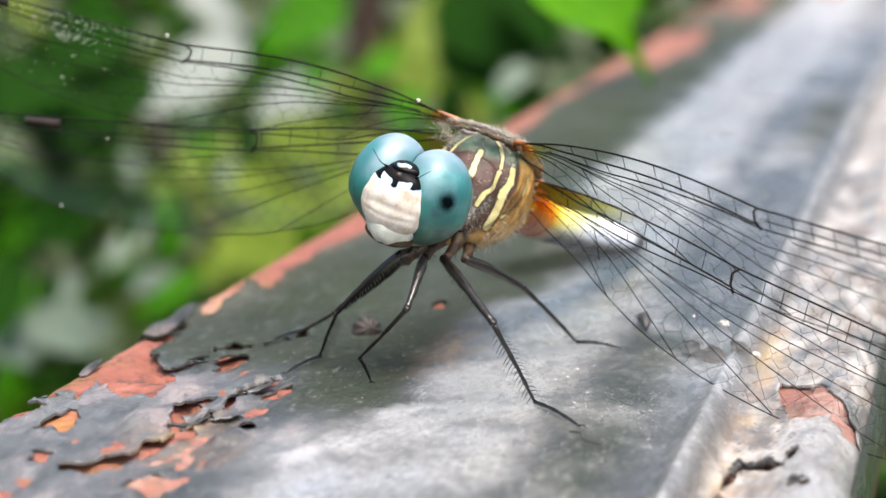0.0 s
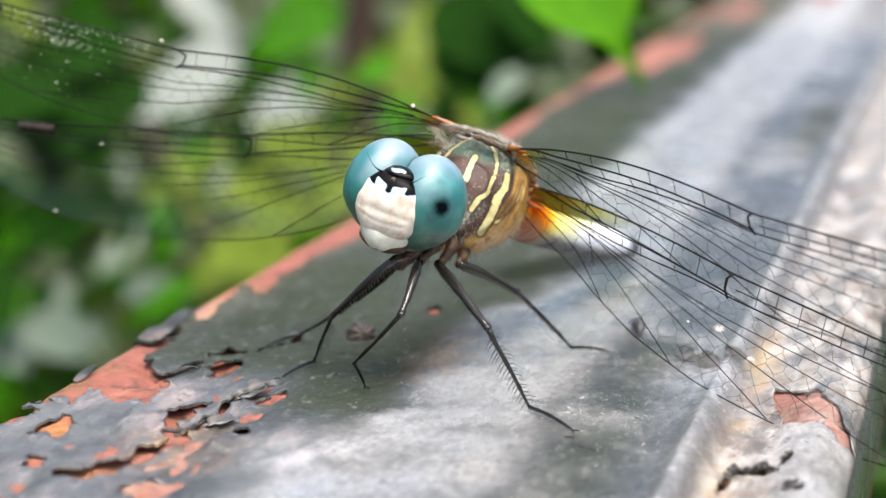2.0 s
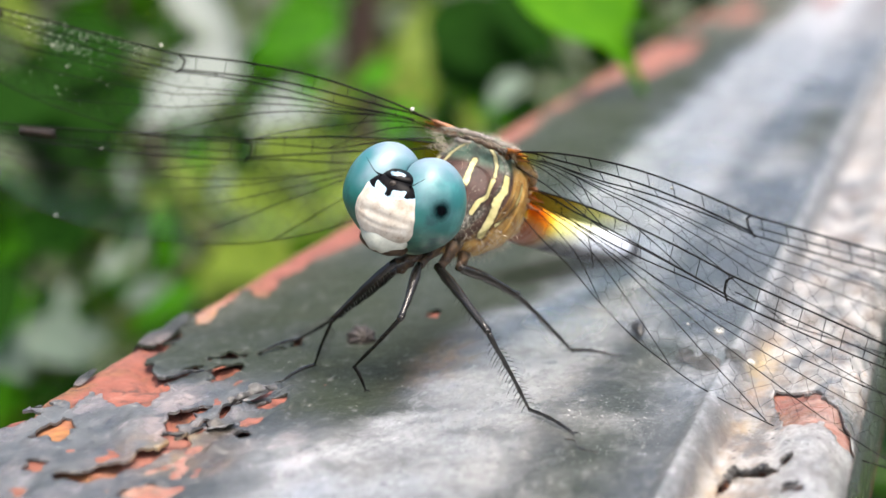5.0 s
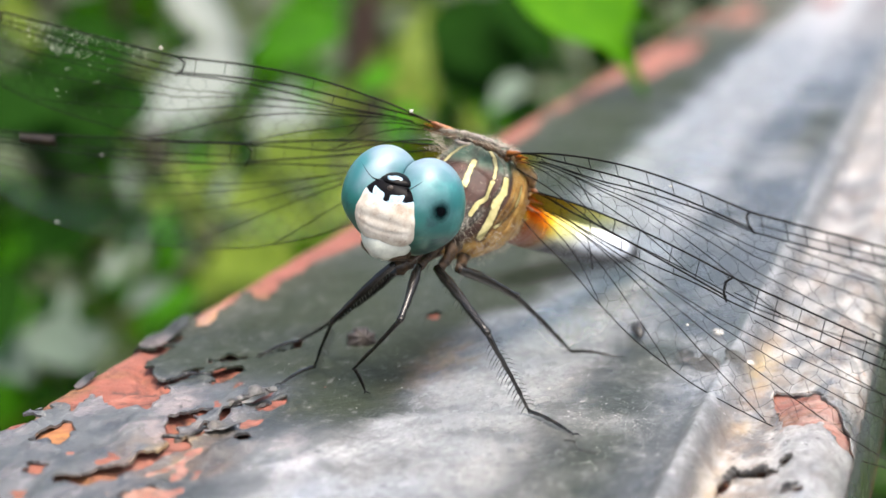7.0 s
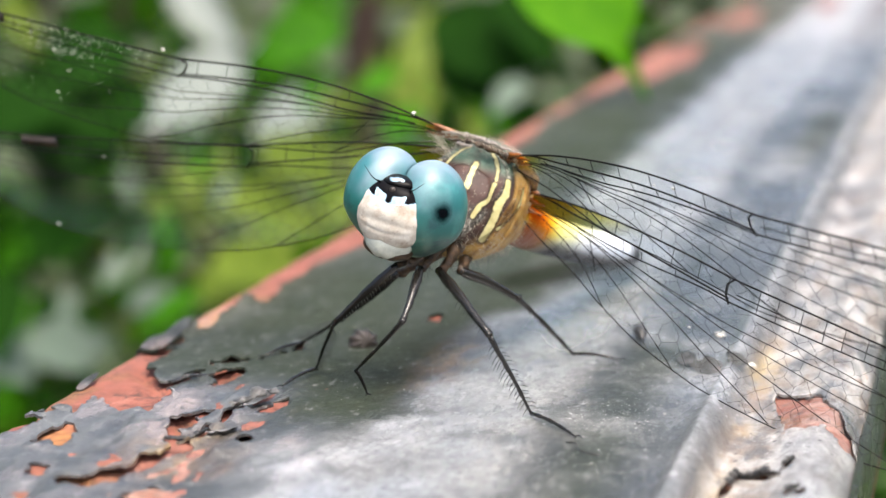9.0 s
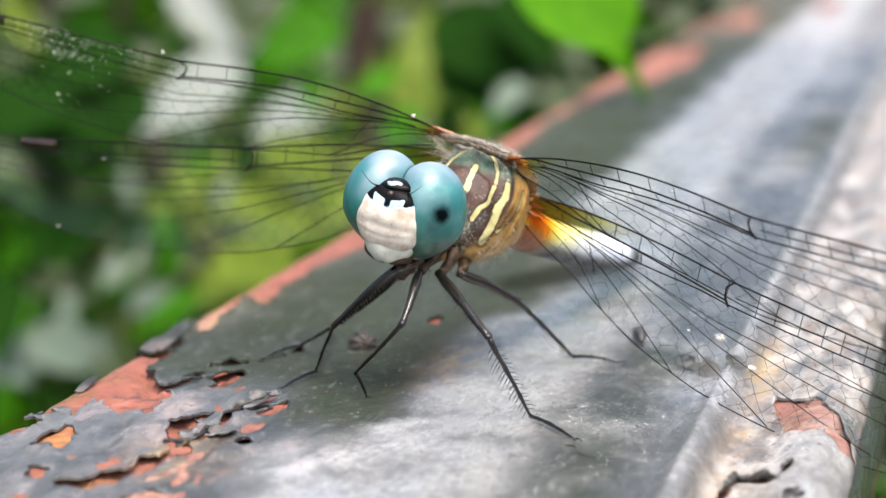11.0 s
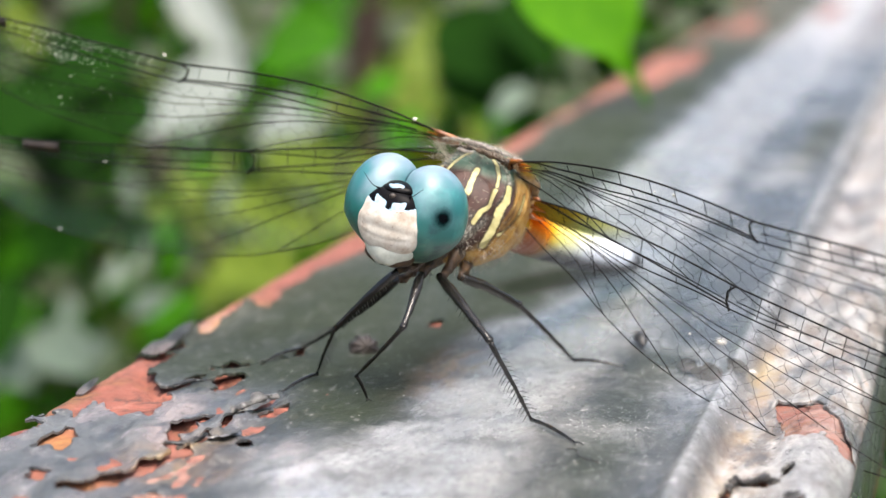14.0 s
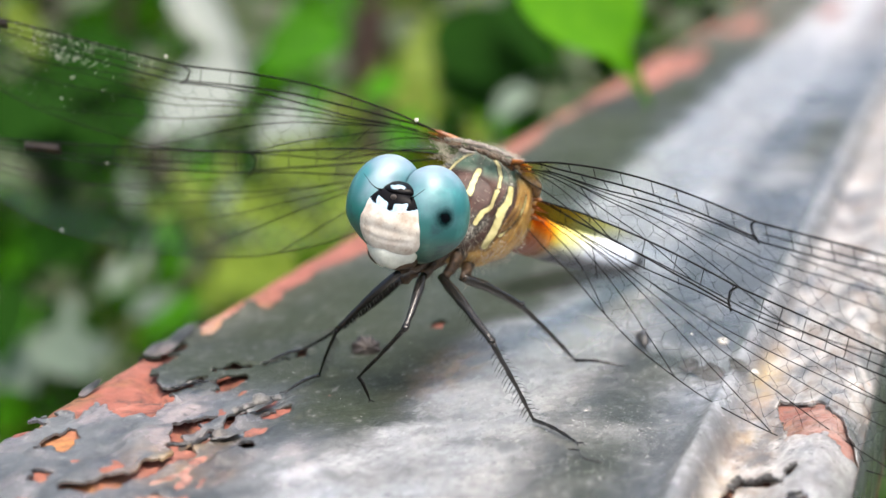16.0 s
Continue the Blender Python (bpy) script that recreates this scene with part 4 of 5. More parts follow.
        v = u + rng.uniform(0.01, 0.03)
        ladder.append(([at_wing(v, 0.19), at_wing(v + 0.004, 0.37 - 0.16 * smooth(v, 0.1, nodus))], 0.024))
        u += rng.uniform(0.050, 0.068) if u < nodus else rng.uniform(0.034, 0.046)
    tagged(prisms("vein_ladder", ladder, wing, VEIN, "short dark cross veins"), kind="stuff")
    # net of small cells behind them
    pts, row, y = [], 0, -1.0
    while y < 8.0:
        x = 0.4 + (0.5 if row % 2 else 0.0)
        while x < L:
            s = 0.78 + 0.25 * smooth(x / L, 0.1, 0.4) - 0.25 * smooth(x / L, 0.6, 1.0)
            if -0.1 < frac(x, y) < 1.15:
                pts.append((x + rng.uniform(-0.2, 0.2), y + rng.uniform(-0.16, 0.16)))
            x += s * 1.15
        y += 0.74
        row += 1
    inside = lambda p: 0.02 < p.x / L < 0.985 and (0.36 - 0.16 * smooth(p.x / L, 0.1, nodus)) < frac(p.x, p.y) < 0.985
    net = []
    for a, b in cells(pts, 2.2, inside):
        net.append(([at_wing(a.x / L, min(1, frac(a.x, a.y))), at_wing(b.x / L, min(1, frac(b.x, b.y)))], 0.0105))
    tagged(prisms("cell_net", net, wing, VEIN, "fine dark net of small wing cells"), kind="stuff")
    # dark spot near the tip, and the amber root
    bm = bmesh.new()
    row = [[bm.verts.new(at_wing(shape["stigma"] + 0.075 * i / 8, 0.02 + 0.11 * j) + V(0, 0, h)) for i in range(9)] for j in range(2) for h in (0.06, -0.06)]
    for a, b in ((0, 1), (1, 3), (3, 2), (2, 0)):
        for i in range(8):
            bm.faces.new((row[a][i], row[a][i + 1], row[b][i + 1], row[b][i]))
    part("wing_spot", bm, STIGMA, wing, "dark brown spot near the wing tip")
    bm = bmesh.new()
    for k, r in ((0.0, 0.11), (0.3, 0.11), (0.6, 0.09)):
        tube(bm, curve_points([at_wing(0.0, 0.25 + k * 0.4) - V(1.0, 0, 0), at_wing(0.0, k), at_wing(0.012, 0.01 + k * 0.95), at_wing(0.028, 0.02 + k * 0.8)], 3), [r * w for w in (1.5, 1.7, 1.5, 1.2, 1.35, 1.0, 0.75, 0.6, 0.45, 0.3)], 8)
    part("wing_root", bm, AMBERVEIN, wing, "amber-brown thickened wing root")
    return wing


def build_leg(parent, a, b, c, d, spine_len, seed, thick=1.0):
    """Coxa end a, knee b, ankle c, claw d."""
    rng = random.Random(seed)
    a, b, c, d = (Vector(p) for p in (a, b, c, d))
    out = (b - (a + c) / 2).normalized()
    bm = bmesh.new()
    tube(bm, curve_points([a, (a + b) / 2 + out * 0.18, b], 6), [0.245 * thick * w for w in (0.9, 1.05, 1.15, 1.2, 1.15, 1.1, 1.0, 0.95, 0.9, 0.85, 0.8, 0.78, 0.85)], 10)
    blob(bm, b, (0.22 * thick,) * 3, None, 10, 8)
    wobble(bm.verts, 0.055, 0.22, seed)
    leg = part("leg", bm, LEG, parent)
    bm = bmesh.new()
    tube(bm, curve_points([b, (b + c) / 2 + out * 0.10, c], 6), [thick * (0.140 - 0.005 * i + (0.018 if i % 4 == 1 else 0)) for i in range(13)], 9)
    wobble(bm.verts, 0.045, 0.25)
    part("tibia", bm, LEG, leg)
    bm = bmesh.new()
    m1, m2 = c.lerp(d, 0.35) + V(0, 0, 0.12), c.lerp(d, 0.7) + V(0, 0, 0.10)
    tube(bm, curve_points([c, m1, m2, d], 4), [0.13, 0.10, 0.12, 0.10, 0.10, 0.12, 0.09, 0.09, 0.10, 0.08, 0.07, 0.06, 0.04], 8)
    for s in (-1, 1):
        hook = (d - c).normalized()
        tube(bm, curve_points([d, d + hook * 0.25 + V(0.12 * s, 0.1 * s, 0.06), d + hook * 0.42 + V(0.16 * s, 0.14 * s, -0.07)], 3), [0.045, 0.04, 0.035, 0.03, 0.02, 0.012, 0.005], 6)
    part("foot", bm, LEG, leg, "thin black clawed foot")
    roots = []
    for p, q, n, ln in ((a, b, 18, 0.75), (b, c, 16, 1.1)):
        way = (q - p).normalized()
        for side in (1, -1):
            lean = (way.cross(out) * side + way * 0.55 - out * 0.4).normalized()
            for i in range(n):
                t = 0.12 + 0.84 * (i + rng.uniform(-0.2, 0.2)) / n
                roots.append((p.lerp(q, t), lean, spine_len * ln * rng.uniform(0.7, 1.1)))
    strands("spine_fringe", roots, leg, DARKHAIR, 0.03)
    return leg


HEAD_POSE = pose(2.40, -11.35, 9.97, 0.76, -13.4, 172.8)
LIP_POSE, JAW_POSE = pose(0, 1.62, -1.68), pose(0, 1.02, -2.06)
BODY_POSE = pose(4.9, -5.2, 9.6, 16.3, -12.0, 170.0)


def build_head(parent):
    """Head: y forwards, x to the insect's right, z up."""
    bm = bmesh.new()
    wobble(blob(bm, (0, -0.55, -0.2), (2.3, 1.3, 2.0)), 0.06, 0.8)
    blob(bm, (0, 0.7, 0.2), (1.2, 1.1, 1.5))
    head = part("head", bm, BROWN, parent, "head with teal eyes and ivory face")
    put(head, HEAD_POSE)
    for s in (1, -1):
        bm = bmesh.new()
        got = blob(bm, (0, 0, 0), (2.10, 2.28, 2.74), None, 60, 40)
        for v in got:
            x, y, z = v.co
            # pressed flat where the two eyes meet, drawn back below
            v.co.x -= s * 0.45 * smooth(-z, 0.5, 2.7)
            v.co.y -= 0.34 * smooth(-z, 0.4, 2.7)
            # hollow rim round the face
            rim = math.exp(-(((v.co.x + s * 1.28) / 0.75) ** 2)) * smooth(y, 0.3, 1.6) * (1 - smooth(z, 1.6, 2.5))
            v.co.y -= 0.30 * rim
            if (v.co.x + s * 1.28) * s < 0.03:
                v.co.x = s * (0.02 - 1.28)
        bmesh.ops.translate(bm, verts=bm.verts, vec=(s * 1.28, 0.0, 0.22))
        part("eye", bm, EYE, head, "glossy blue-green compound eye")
    # face: one creased ivory shield between the eyes
    bm = bmesh.new()
    got = blob(bm, (0, 0, 0), (1, 1, 1), None, 84, 72)
    for v in got:
        x, y, z = v.co
        x = math.copysign(abs(x) ** 0.62, x)
        z = math.copysign(abs(z) ** 0.74, z)
        crease = 0.022 * math.exp(-(((z + 0.16 + 0.10 * x * x) / 0.07) ** 2)) + 0.035 * math.exp(-(((z + 0.52 - 0.16 * abs(x)) / 0.06) ** 2)) + 0.02 * math.exp(-((x / 0.10) ** 2)) * smooth(-z, -0.35, 0.1)
        bulge = 1.0 - crease + 0.05 * math.exp(-(((z + 0.36) / 0.14) ** 2)) * abs(x) + 0.05 * math.exp(-(((z - 0.05) / 0.16) ** 2))
        v.co = V(x * 1.92 * (1.0 - 0.13 * max(0, z) - 0.16 * max(0, -z - 0.25)), (1.0 * y + 0.12 * (1 - x * x)) * bulge, z * 1.74)
    wobble(got, 0.028, 0.6)
    bmesh.ops.translate(bm, verts=bm.verts, vec=(0, 1.60, -0.10))
    zones = []
    for v in bm.verts:
        x, z = abs(v.co.x), v.co.z
        edge = 0.66 + 0.16 * x * x
        dark = smooth(z, edge - 0.03, edge + 0.05)
        # two slanting pale blue patches on the black brow
        ragged = 0.10 * noise.noise(v.co / 0.25)
        patch = smooth(x + ragged, 0.10 + 0.30 * max(0.0, z - 0.69), 0.22 + 0.30 * max(0.0, z - 0.69)) * (1 - smooth(x + ragged, 0.78, 0.95)) * (1 - smooth(z + ragged, 0.98 + 0.22 * x, 1.12 + 0.22 * x))
        zones.append(dark * (1.0 - 0.5 * patch))
    shield = part("face_shield", bm, FACE, head, "ivory-white face with pale blue patches and a black brow")
    value_layer(shield.data, "zone", zones)
    bm = bmesh.new()
    got = blob(bm, (0, 0, 0), (1.46, 0.84, 0.82), None, 36, 22)
    for v in got:
        v.co.y -= 0.22 * abs(v.co.x) ** 1.5
        v.co.z += 0.10 * abs(v.co.x) ** 2 - 0.08 * math.exp(-((v.co.x / 0.14) ** 2)) * smooth(-v.co.z, 0.3, 0.7) * -1
    wobble(got, 0.05, 0.5)
    lip = part("upper_lip", bm, LIP, head, "greenish-white upper lip")
    put(lip, LIP_POSE)
    bm = bmesh.new()
    got = blob(bm, (0, 0, 0), (1.40, 1.15, 0.60), None, 30, 18)
    wobble(got, 0.05, 0.6, 2)
    jaw = part("lower_jaw", bm, ROOT, head, "dark brown lower jaw")
    put(jaw, JAW_POSE)
    # black crown with a simple eye; a pale blue cap imitates sky gloss
    bm = bmesh.new()
    blob(bm, (0, 1.36, 1.36), (1.16, 0.92, 0.62), None, 40, 26)
    for v in bm.verts:
        v.co.y -= 0.25 * math.exp(-(((v.co.z - 1.36) / 0.16) ** 2)) * smooth(v.co.y, 1.2, 2.0)
    wobble(bm.verts, 0.07, 0.5)
    part("crown", bm, BLACK, head, "shiny black crown between the eyes")
    bm = bmesh.new()
    blob(bm, (0, 2.30, 1.32), (0.18, 0.16, 0.17), None, 16, 12)
    part("simple_eye", bm, HUSK, head, "small brown simple eye")
    for s in (1, -1):
        bm = bmesh.new()
        tube(bm, curve_points([(s * 0.85, 2.0, 1.46), (s * 1.2, 2.45, 1.70), (s * 1.75, 2.6, 2.25)], 5), [0.075, 0.065, 0.045, 0.032, 0.026, 0.022, 0.02, 0.018, 0.016, 0.012, 0.008], 6)
        part("antenna", bm, BLACK, head, "short black bristle-like antenna")
    bm = bmesh.new()
    wobble(blob(bm, (0, 1.78, 1.64), (0.58, 0.36, 0.27), None, 28, 18), 0.07, 0.35)
    part("crown_gloss", bm, CROWN_GLOSS, head)
    return head, lip, jaw


STRIPES = (  # half width, line along the left side of the thorax
    (0.17, ((-0.16, 2.23, 1.72), (-0.30, 2.80, 1.21), (-0.44, 3.44, 0.28))),
    (0.085, ((0.23, 1.27, 2.76), (-0.46, 1.47, 2.63), (-1.03, 1.70, 2.28), (-1.37, 1.91, 1.76), (-1.54, 2.23, 1.17))),
    (0.14, ((-1.55, 2.32, 0.90), (-1.63, 2.57, 0.51), (-1.68, 2.76, 0.03))), (0.14, ((-1.68, 2.76, 0.03), (-1.43, 3.12, -0.50), (-1.26, 3.30, -1.09))),
    (0.15, ((-2.13, 1.74, 1.29), (-2.29, 1.89, 0.61), (-2.18, 2.19, -0.04))), (0.21, ((-2.18, 2.19, -0.04), (-2.09, 2.30, -1.14), (-1.87, 2.31, -2.14))),
    (0.085, ((-2.62, 0.47, 1.13), (-2.72, 0.61, 0.43), (-2.50, 1.11, -0.65), (-2.39, 1.89, -1.36))))


def build_thorax(parent):
    bm = bmesh.new()
    table_w = [(-4.4, 0.8), (-3.6, 1.9), (-2.0, 2.7), (0, 3.0), (1.6, 2.75), (2.8, 1.8), (3.5, 0.7)]
    table_t = [(-4.4, 1.2), (-3.4, 2.3), (-1.5, 3.1), (0.4, 3.3), (1.8, 2.7), (2.9, 1.5), (3.5, 0.5)]
    table_b = [(-4.4, 1.0), (-3.2, 2.1), (-1.0, 3.2), (1.2, 3.7), (2.6, 2.9), (3.5, 1.2)]
    ny, na = 124, 180
    rings, info = [], []
    for i in range(ny + 1):
        y = -4.4 + 7.9 * i / ny
        w, t, b = (lerp_table(y, tb) for tb in (table_w, table_t, table_b))
        ring = []
        for k in range(na):
            a = 2 * math.pi * k / na
            x, z = w * math.sin(a), (t if math.cos(a) > 0 else b) * math.cos(a)
            x *= 1 + 0.06 * math.cos(2 * a)
            # keel on the front and seams on the sides
            groove = sum(math.exp(-(((y + 0.2 * z - c) / 0.09) ** 2)) for c in (2.28, 1.5, 0.45, -0.8, -2.1))
            p = V(x, y - 0.25 * z * smooth(y, 0, 3.5), z)
            p -= V(x, 0, z).normalized() * 0.10 * groove
            p += noise.noise_vector(p / 0.9) * 0.06
            ring.append(bm.verts.new(p))
            stripe = 0.0
            for wd, line in STRIPES:
                for e, f in zip(line, line[1:]):
                    e, f, h = Vector(e), Vector(f), V(-abs(x) if wd != 0.17 else x, p.y, p.z)
                    if abs(h.z - e.z) < 2.5:
                        k2 = max(0.0, min(1.0, (h - e).dot(f - e) / (f - e).length_squared))
                        stripe = max(stripe, math.exp(-0.7 * ((h - e.lerp(f, k2)).length / wd) ** 2))
            back = y + 0.2 * z
            gold = (1 - smooth(back, 1.62, 1.88)) * (1 - 0.7 * math.exp(-(((back - 1.35 + 0.12 * z) / 0.20) ** 2)) * (1 - smooth(z, 0.2, 0.9)))
            fuzz = math.exp(-(((back - 2.28) / 0.14) ** 2)) * smooth(z, -0.2, 0.4) + smooth(-z, 0.3, 0.9) * smooth(back, 2.1, 2.4)
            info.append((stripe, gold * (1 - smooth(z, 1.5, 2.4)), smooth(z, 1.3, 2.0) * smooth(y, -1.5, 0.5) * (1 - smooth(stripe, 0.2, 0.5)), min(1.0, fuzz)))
        rings.append(ring)
    for a, b in zip(rings, rings[1:]):
        for k in range(na):
            bm.faces.new((a[k], a[(k + 1) % na], b[(k + 1) % na], b[k]))
    bm.faces.new(rings[0])
    bm.faces.new(rings[-1])
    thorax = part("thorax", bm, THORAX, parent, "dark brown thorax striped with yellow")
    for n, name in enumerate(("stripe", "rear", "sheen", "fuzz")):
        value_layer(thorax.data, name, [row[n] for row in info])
    put(thorax, BODY_POSE)
    # pale fuzz
    rng = random.Random(8)
    roots = []
    for poly in thorax.data.polygons:
        p, n = poly.center * 1000, poly.normal
        chance = 0.02 + 0.16 * smooth(p.z, 1.9, 2.6) + 0.12 * smooth(-p.z, 0.6, 2.0)
        if rng.random() < chance:
            roots.append((p.copy(), n + V(*(rng.uniform(-0.6, 0.6) for _ in range(3))), rng.uniform(0.2, 0.55) + 0.15 * smooth(-p.z, 1.0, 2.2)))
    strands("body_hair", roots, thorax, HAIR, 0.008, "short pale hairs on the thorax")
    # neck
    bm = bmesh.new()
    tube(bm, [(0.6, 2.4, -0.4), (0.7, 4.2, -0.2), (0.9, 5.6, 0.2)], [1.3, 0.8, 0.7], 14)
    part("neck", bm, BROWN, thorax)
    # pale plates between the wing roots
    for x, y, z, r in ((0, 0.6, 3.0, (0.5, 1.0, 0.22)), (1.2, 0.8, 2.55, (0.6, 0.8, 0.22)), (0.8, -0.4, 2.92, (1.0, 0.9, 0.24)), (-0.9, -0.5, 2.9, (0.9, 1.0, 0.22)), (0.1, -1.0, 3.1, (0.7, 0.6, 0.2)),
                       (1.6, -0.3, 2.6, (0.7, 0.8, 0.22)), (-1.7, 0.1, 2.5, (0.35, 0.7, 0.16)), (0, -2.4, 2.6, (0.6, 0.6, 0.3))):
        bm = bmesh.new()
        wobble(blob(bm, (x, y, z), r, None, 20, 12), 0.10, 0.5)
        part("back_plate", bm, TAN, thorax, "pale plate between the wing roots")
    return thorax


def build_abdomen(parent):
    line = curve_points([(5.3, -2.6, 8.4), (6.3, 0.5, 7.0), (7.5, 7.0, 5.0), (8.6, 15.0, 3.0), (9.4, 22.0, 1.4)], 12)
    size = [(0, 1.8), (0.10, 1.9), (0.22, 1.5), (0.45, 1.35), (0.7, 1.3), (0.85, 1.05), (0.95, 0.8), (1, 0.35)]
    n = len(line) - 1
    cuts = [0.0, 0.07, 0.15, 0.25, 0.36, 0.47, 0.58, 0.69, 0.79, 0.87, 0.94, 1.0]
    first = None
    for a, b in zip(cuts, cuts[1:]):
        bm = bmesh.new()
        steps = 8
        pts, radii, along, under = [], [], [], []
        for i in range(steps + 1):
            u = a + (b - a) * i / steps
            k = min(n - 1, int(u * n))
            pts.append(line[k].lerp(line[k + 1], u * n - k))
            edge = min(i, steps - i) / steps
            radii.append(lerp_table(u, size) * (0.95 + 0.05 * smooth(edge, 0, 0.15)))
            along += [u] * 20
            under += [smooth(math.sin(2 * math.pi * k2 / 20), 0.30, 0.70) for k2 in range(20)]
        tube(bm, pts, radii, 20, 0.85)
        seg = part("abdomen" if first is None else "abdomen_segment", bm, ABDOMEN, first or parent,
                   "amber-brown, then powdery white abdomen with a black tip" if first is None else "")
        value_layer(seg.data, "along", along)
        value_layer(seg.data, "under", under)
        first = first or seg


def build_dragonfly():
    fly = tagged(new("dragonfly"), "dragonfly with blue-green eyes and clear wings resting on the rail", "dragonfly")
    build_thorax(fly)
    build_abdomen(fly)
    head, lip, jaw = build_head(fly)
    wings = {}
    for key, shape, origin, nodus, back, side, seed, bend in (
            ("left fore", FORE, (7.37, -6.65, 12.42), (20.92, -14.94, 11.16), (0, 1.5, -5), 1, 1, 0.0),
            ("right fore", FORE, (2.98, -5.98, 13.72), (-13.05, -4.33, 16.74), (0, 1.0, -5), -1, 2, 0.4),
            ("left hind", HIND, (7.98, -4.5, 10.05), (19.72, -8.82, 6.47), (0, -1.0, -5.8), 1, 3, 0.0),
            ("right hind", HIND, (3.49, -3.53, 12.13), (-9.47, -2.86, 11.47), (0, -0.5, -6), -1, 4, 1.4)):
        place = basis(origin, Vector(nodus) - Vector(origin), back)
        wings[key] = (build_wing(fly, shape, place, side, seed, bend), place)
    for a, b, c, d, spine, seed, thick in (
            ((1.9, -11.0, 6.8), (-1.72, -10.9, 3.3), (-3.42, -9.0, 0.18), (-4.15, -12.6, 0.08), 0.6, 1, 0.80),
            ((1.5, -9.2, 6.0), (-2.88, -6.1, 2.4), (-6.2, -3.6, 0.2), (-7.35, -6.5, 0.08), 0.6, 2, 0.85),
            ((3.5, -12.2, 6.9), (3.4, -15.3, 4.7), (0.35, -13.7, 1.5), (0.75, -13.0, 0.08), 0.35, 3, 0.95),
            ((4.3, -11.4, 6.7), (8.04, -15.5, 4.35), (10.19, -15.0, 0.18), (13.1, -18.2, 0.08), 0.75, 4, 1.0),
            ((4.9, -9.4, 6.3), (7.5, -6.2, 4.2), (9.84, -2.1, 0.2), (12.4, -2.2, 0.08), 0.5, 5, 1.0)):
        build_leg(fly, a, b, c, d, spine, seed, thick)
    for c, r in (((6.75, -5.9, 12.0), (0.34, 0.6, 0.26)), ((7.2, -5.2, 11.3), (0.34, 0.55, 0.5)), ((7.35, -4.3, 10.5), (0.34, 0.5, 0.55))):
        bm = bmesh.new()
        wobble(blob(bm, c, r, None, 22, 14), 0.26, 0.4)
        part("wing_hinge", bm, AMBERVEIN, fly, "amber-brown wing hinge on the side of the thorax")
    # plates and ridges that join the wing roots
    for name, line, r, mat in (("shoulder_ridge", ((3.1, -6.0, 13.40), (4.5, -6.3, 13.25), (5.9, -6.6, 12.95), (7.1, -6.7, 12.5)), (0.07, 0.14, 0.12, 0.07), TAN),
                               ("shoulder_ridge", ((3.5, -6.5, 13.05), (4.9, -6.8, 12.95), (6.2, -6.9, 12.6), (7.0, -6.8, 12.2)), (0.06, 0.12, 0.20, 0.14), ROOT),
                               ("side_ridge", ((7.25, -6.4, 12.1), (7.65, -5.6, 11.5), (8.0, -4.8, 10.7), (7.9, -4.2, 9.9)), (0.16, 0.30, 0.24, 0.12), RIDGE),
                               ("side_ridge", ((7.6, -6.2, 11.9), (8.05, -5.3, 11.3), (8.3, -4.5, 10.6)), (0.05, 0.12, 0.06), TAN)):
        bm = bmesh.new()
        pts = curve_points(line, 6)
        tube(bm, pts, [lerp_table(i / (len(pts) - 1), [(k / (len(r) - 1), w) for k, w in enumerate(r)]) for i in range(len(pts))], 10)
        wobble(bm.verts, 0.13, 0.25)
        part(name, bm, mat, fly, "pale horny ridge between the wing roots")
    rng = random.Random(4)
    roots = [(V(rng.uniform(2.6, 5.0), rng.uniform(-7.4, -6.2), rng.uniform(12.2, 13.2)), V(rng.uniform(-0.8, 0.4), -0.6, rng.uniform(0.1, 1.0)), rng.uniform(0.3, 0.85)) for _ in range(170)]
    for _ in range(220):
        t = rng.random()
        roots.append((V(2.9 + 1.0 * t, -6.4 - 1.1 * t, 13.2 - 1.0 * t) + V(*(rng.gauss(0, 0.10) for _ in range(3))), V(rng.uniform(-1.0, 0.3), -0.5, rng.uniform(0.2, 1.0)), rng.uniform(0.2, 0.5)))
    for _ in range(900):
        t, side = rng.random(), rng.gauss(0, 0.45)
        roots.append((V(3.1 + 4.0 * t, -6.2 - 0.5 * t + side, 13.30 - 0.85 * t * t - 0.35 * side * side + 0.05), V(rng.uniform(-0.7, 0.7), rng.uniform(-0.9, 0.2), 0.7), rng.uniform(0.12, 0.34)))
    strands("shoulder_hair", roots, fly, HAIR, 0.007, "long pale hairs on the shoulder")
    for p, q, r in (((4.6, -7.5, 7.8), (4.4, -11.4, 6.6), 0.6), ((4.8, -6.5, 7.4), (5.0, -9.5, 6.2), 0.6), ((3.6, -7.5, 8.0), (1.9, -11.0, 6.7), 0.55),
                    ((3.8, -6.5, 7.4), (1.5, -9.3, 5.9), 0.6), ((4.2, -8.5, 8.2), (3.5, -12.2, 6.8), 0.5)):
        bm = bmesh.new()
        p, q = Vector(p), Vector(q)
        tube(bm, curve_points([p, p.lerp(q, 0.6) - V(0, 0, 0.15), q], 4), [r * w for w in (0.8, 0.8, 0.7, 0.58, 0.44, 0.48, 0.36, 0.38, 0.32)], 12)
        wobble(bm.verts, 0.2, 0.4)
        root = part("leg_root", bm, ROOT, fly, "mottled brown leg root under the thorax")
        rng = random.Random(int(p.x * 100))
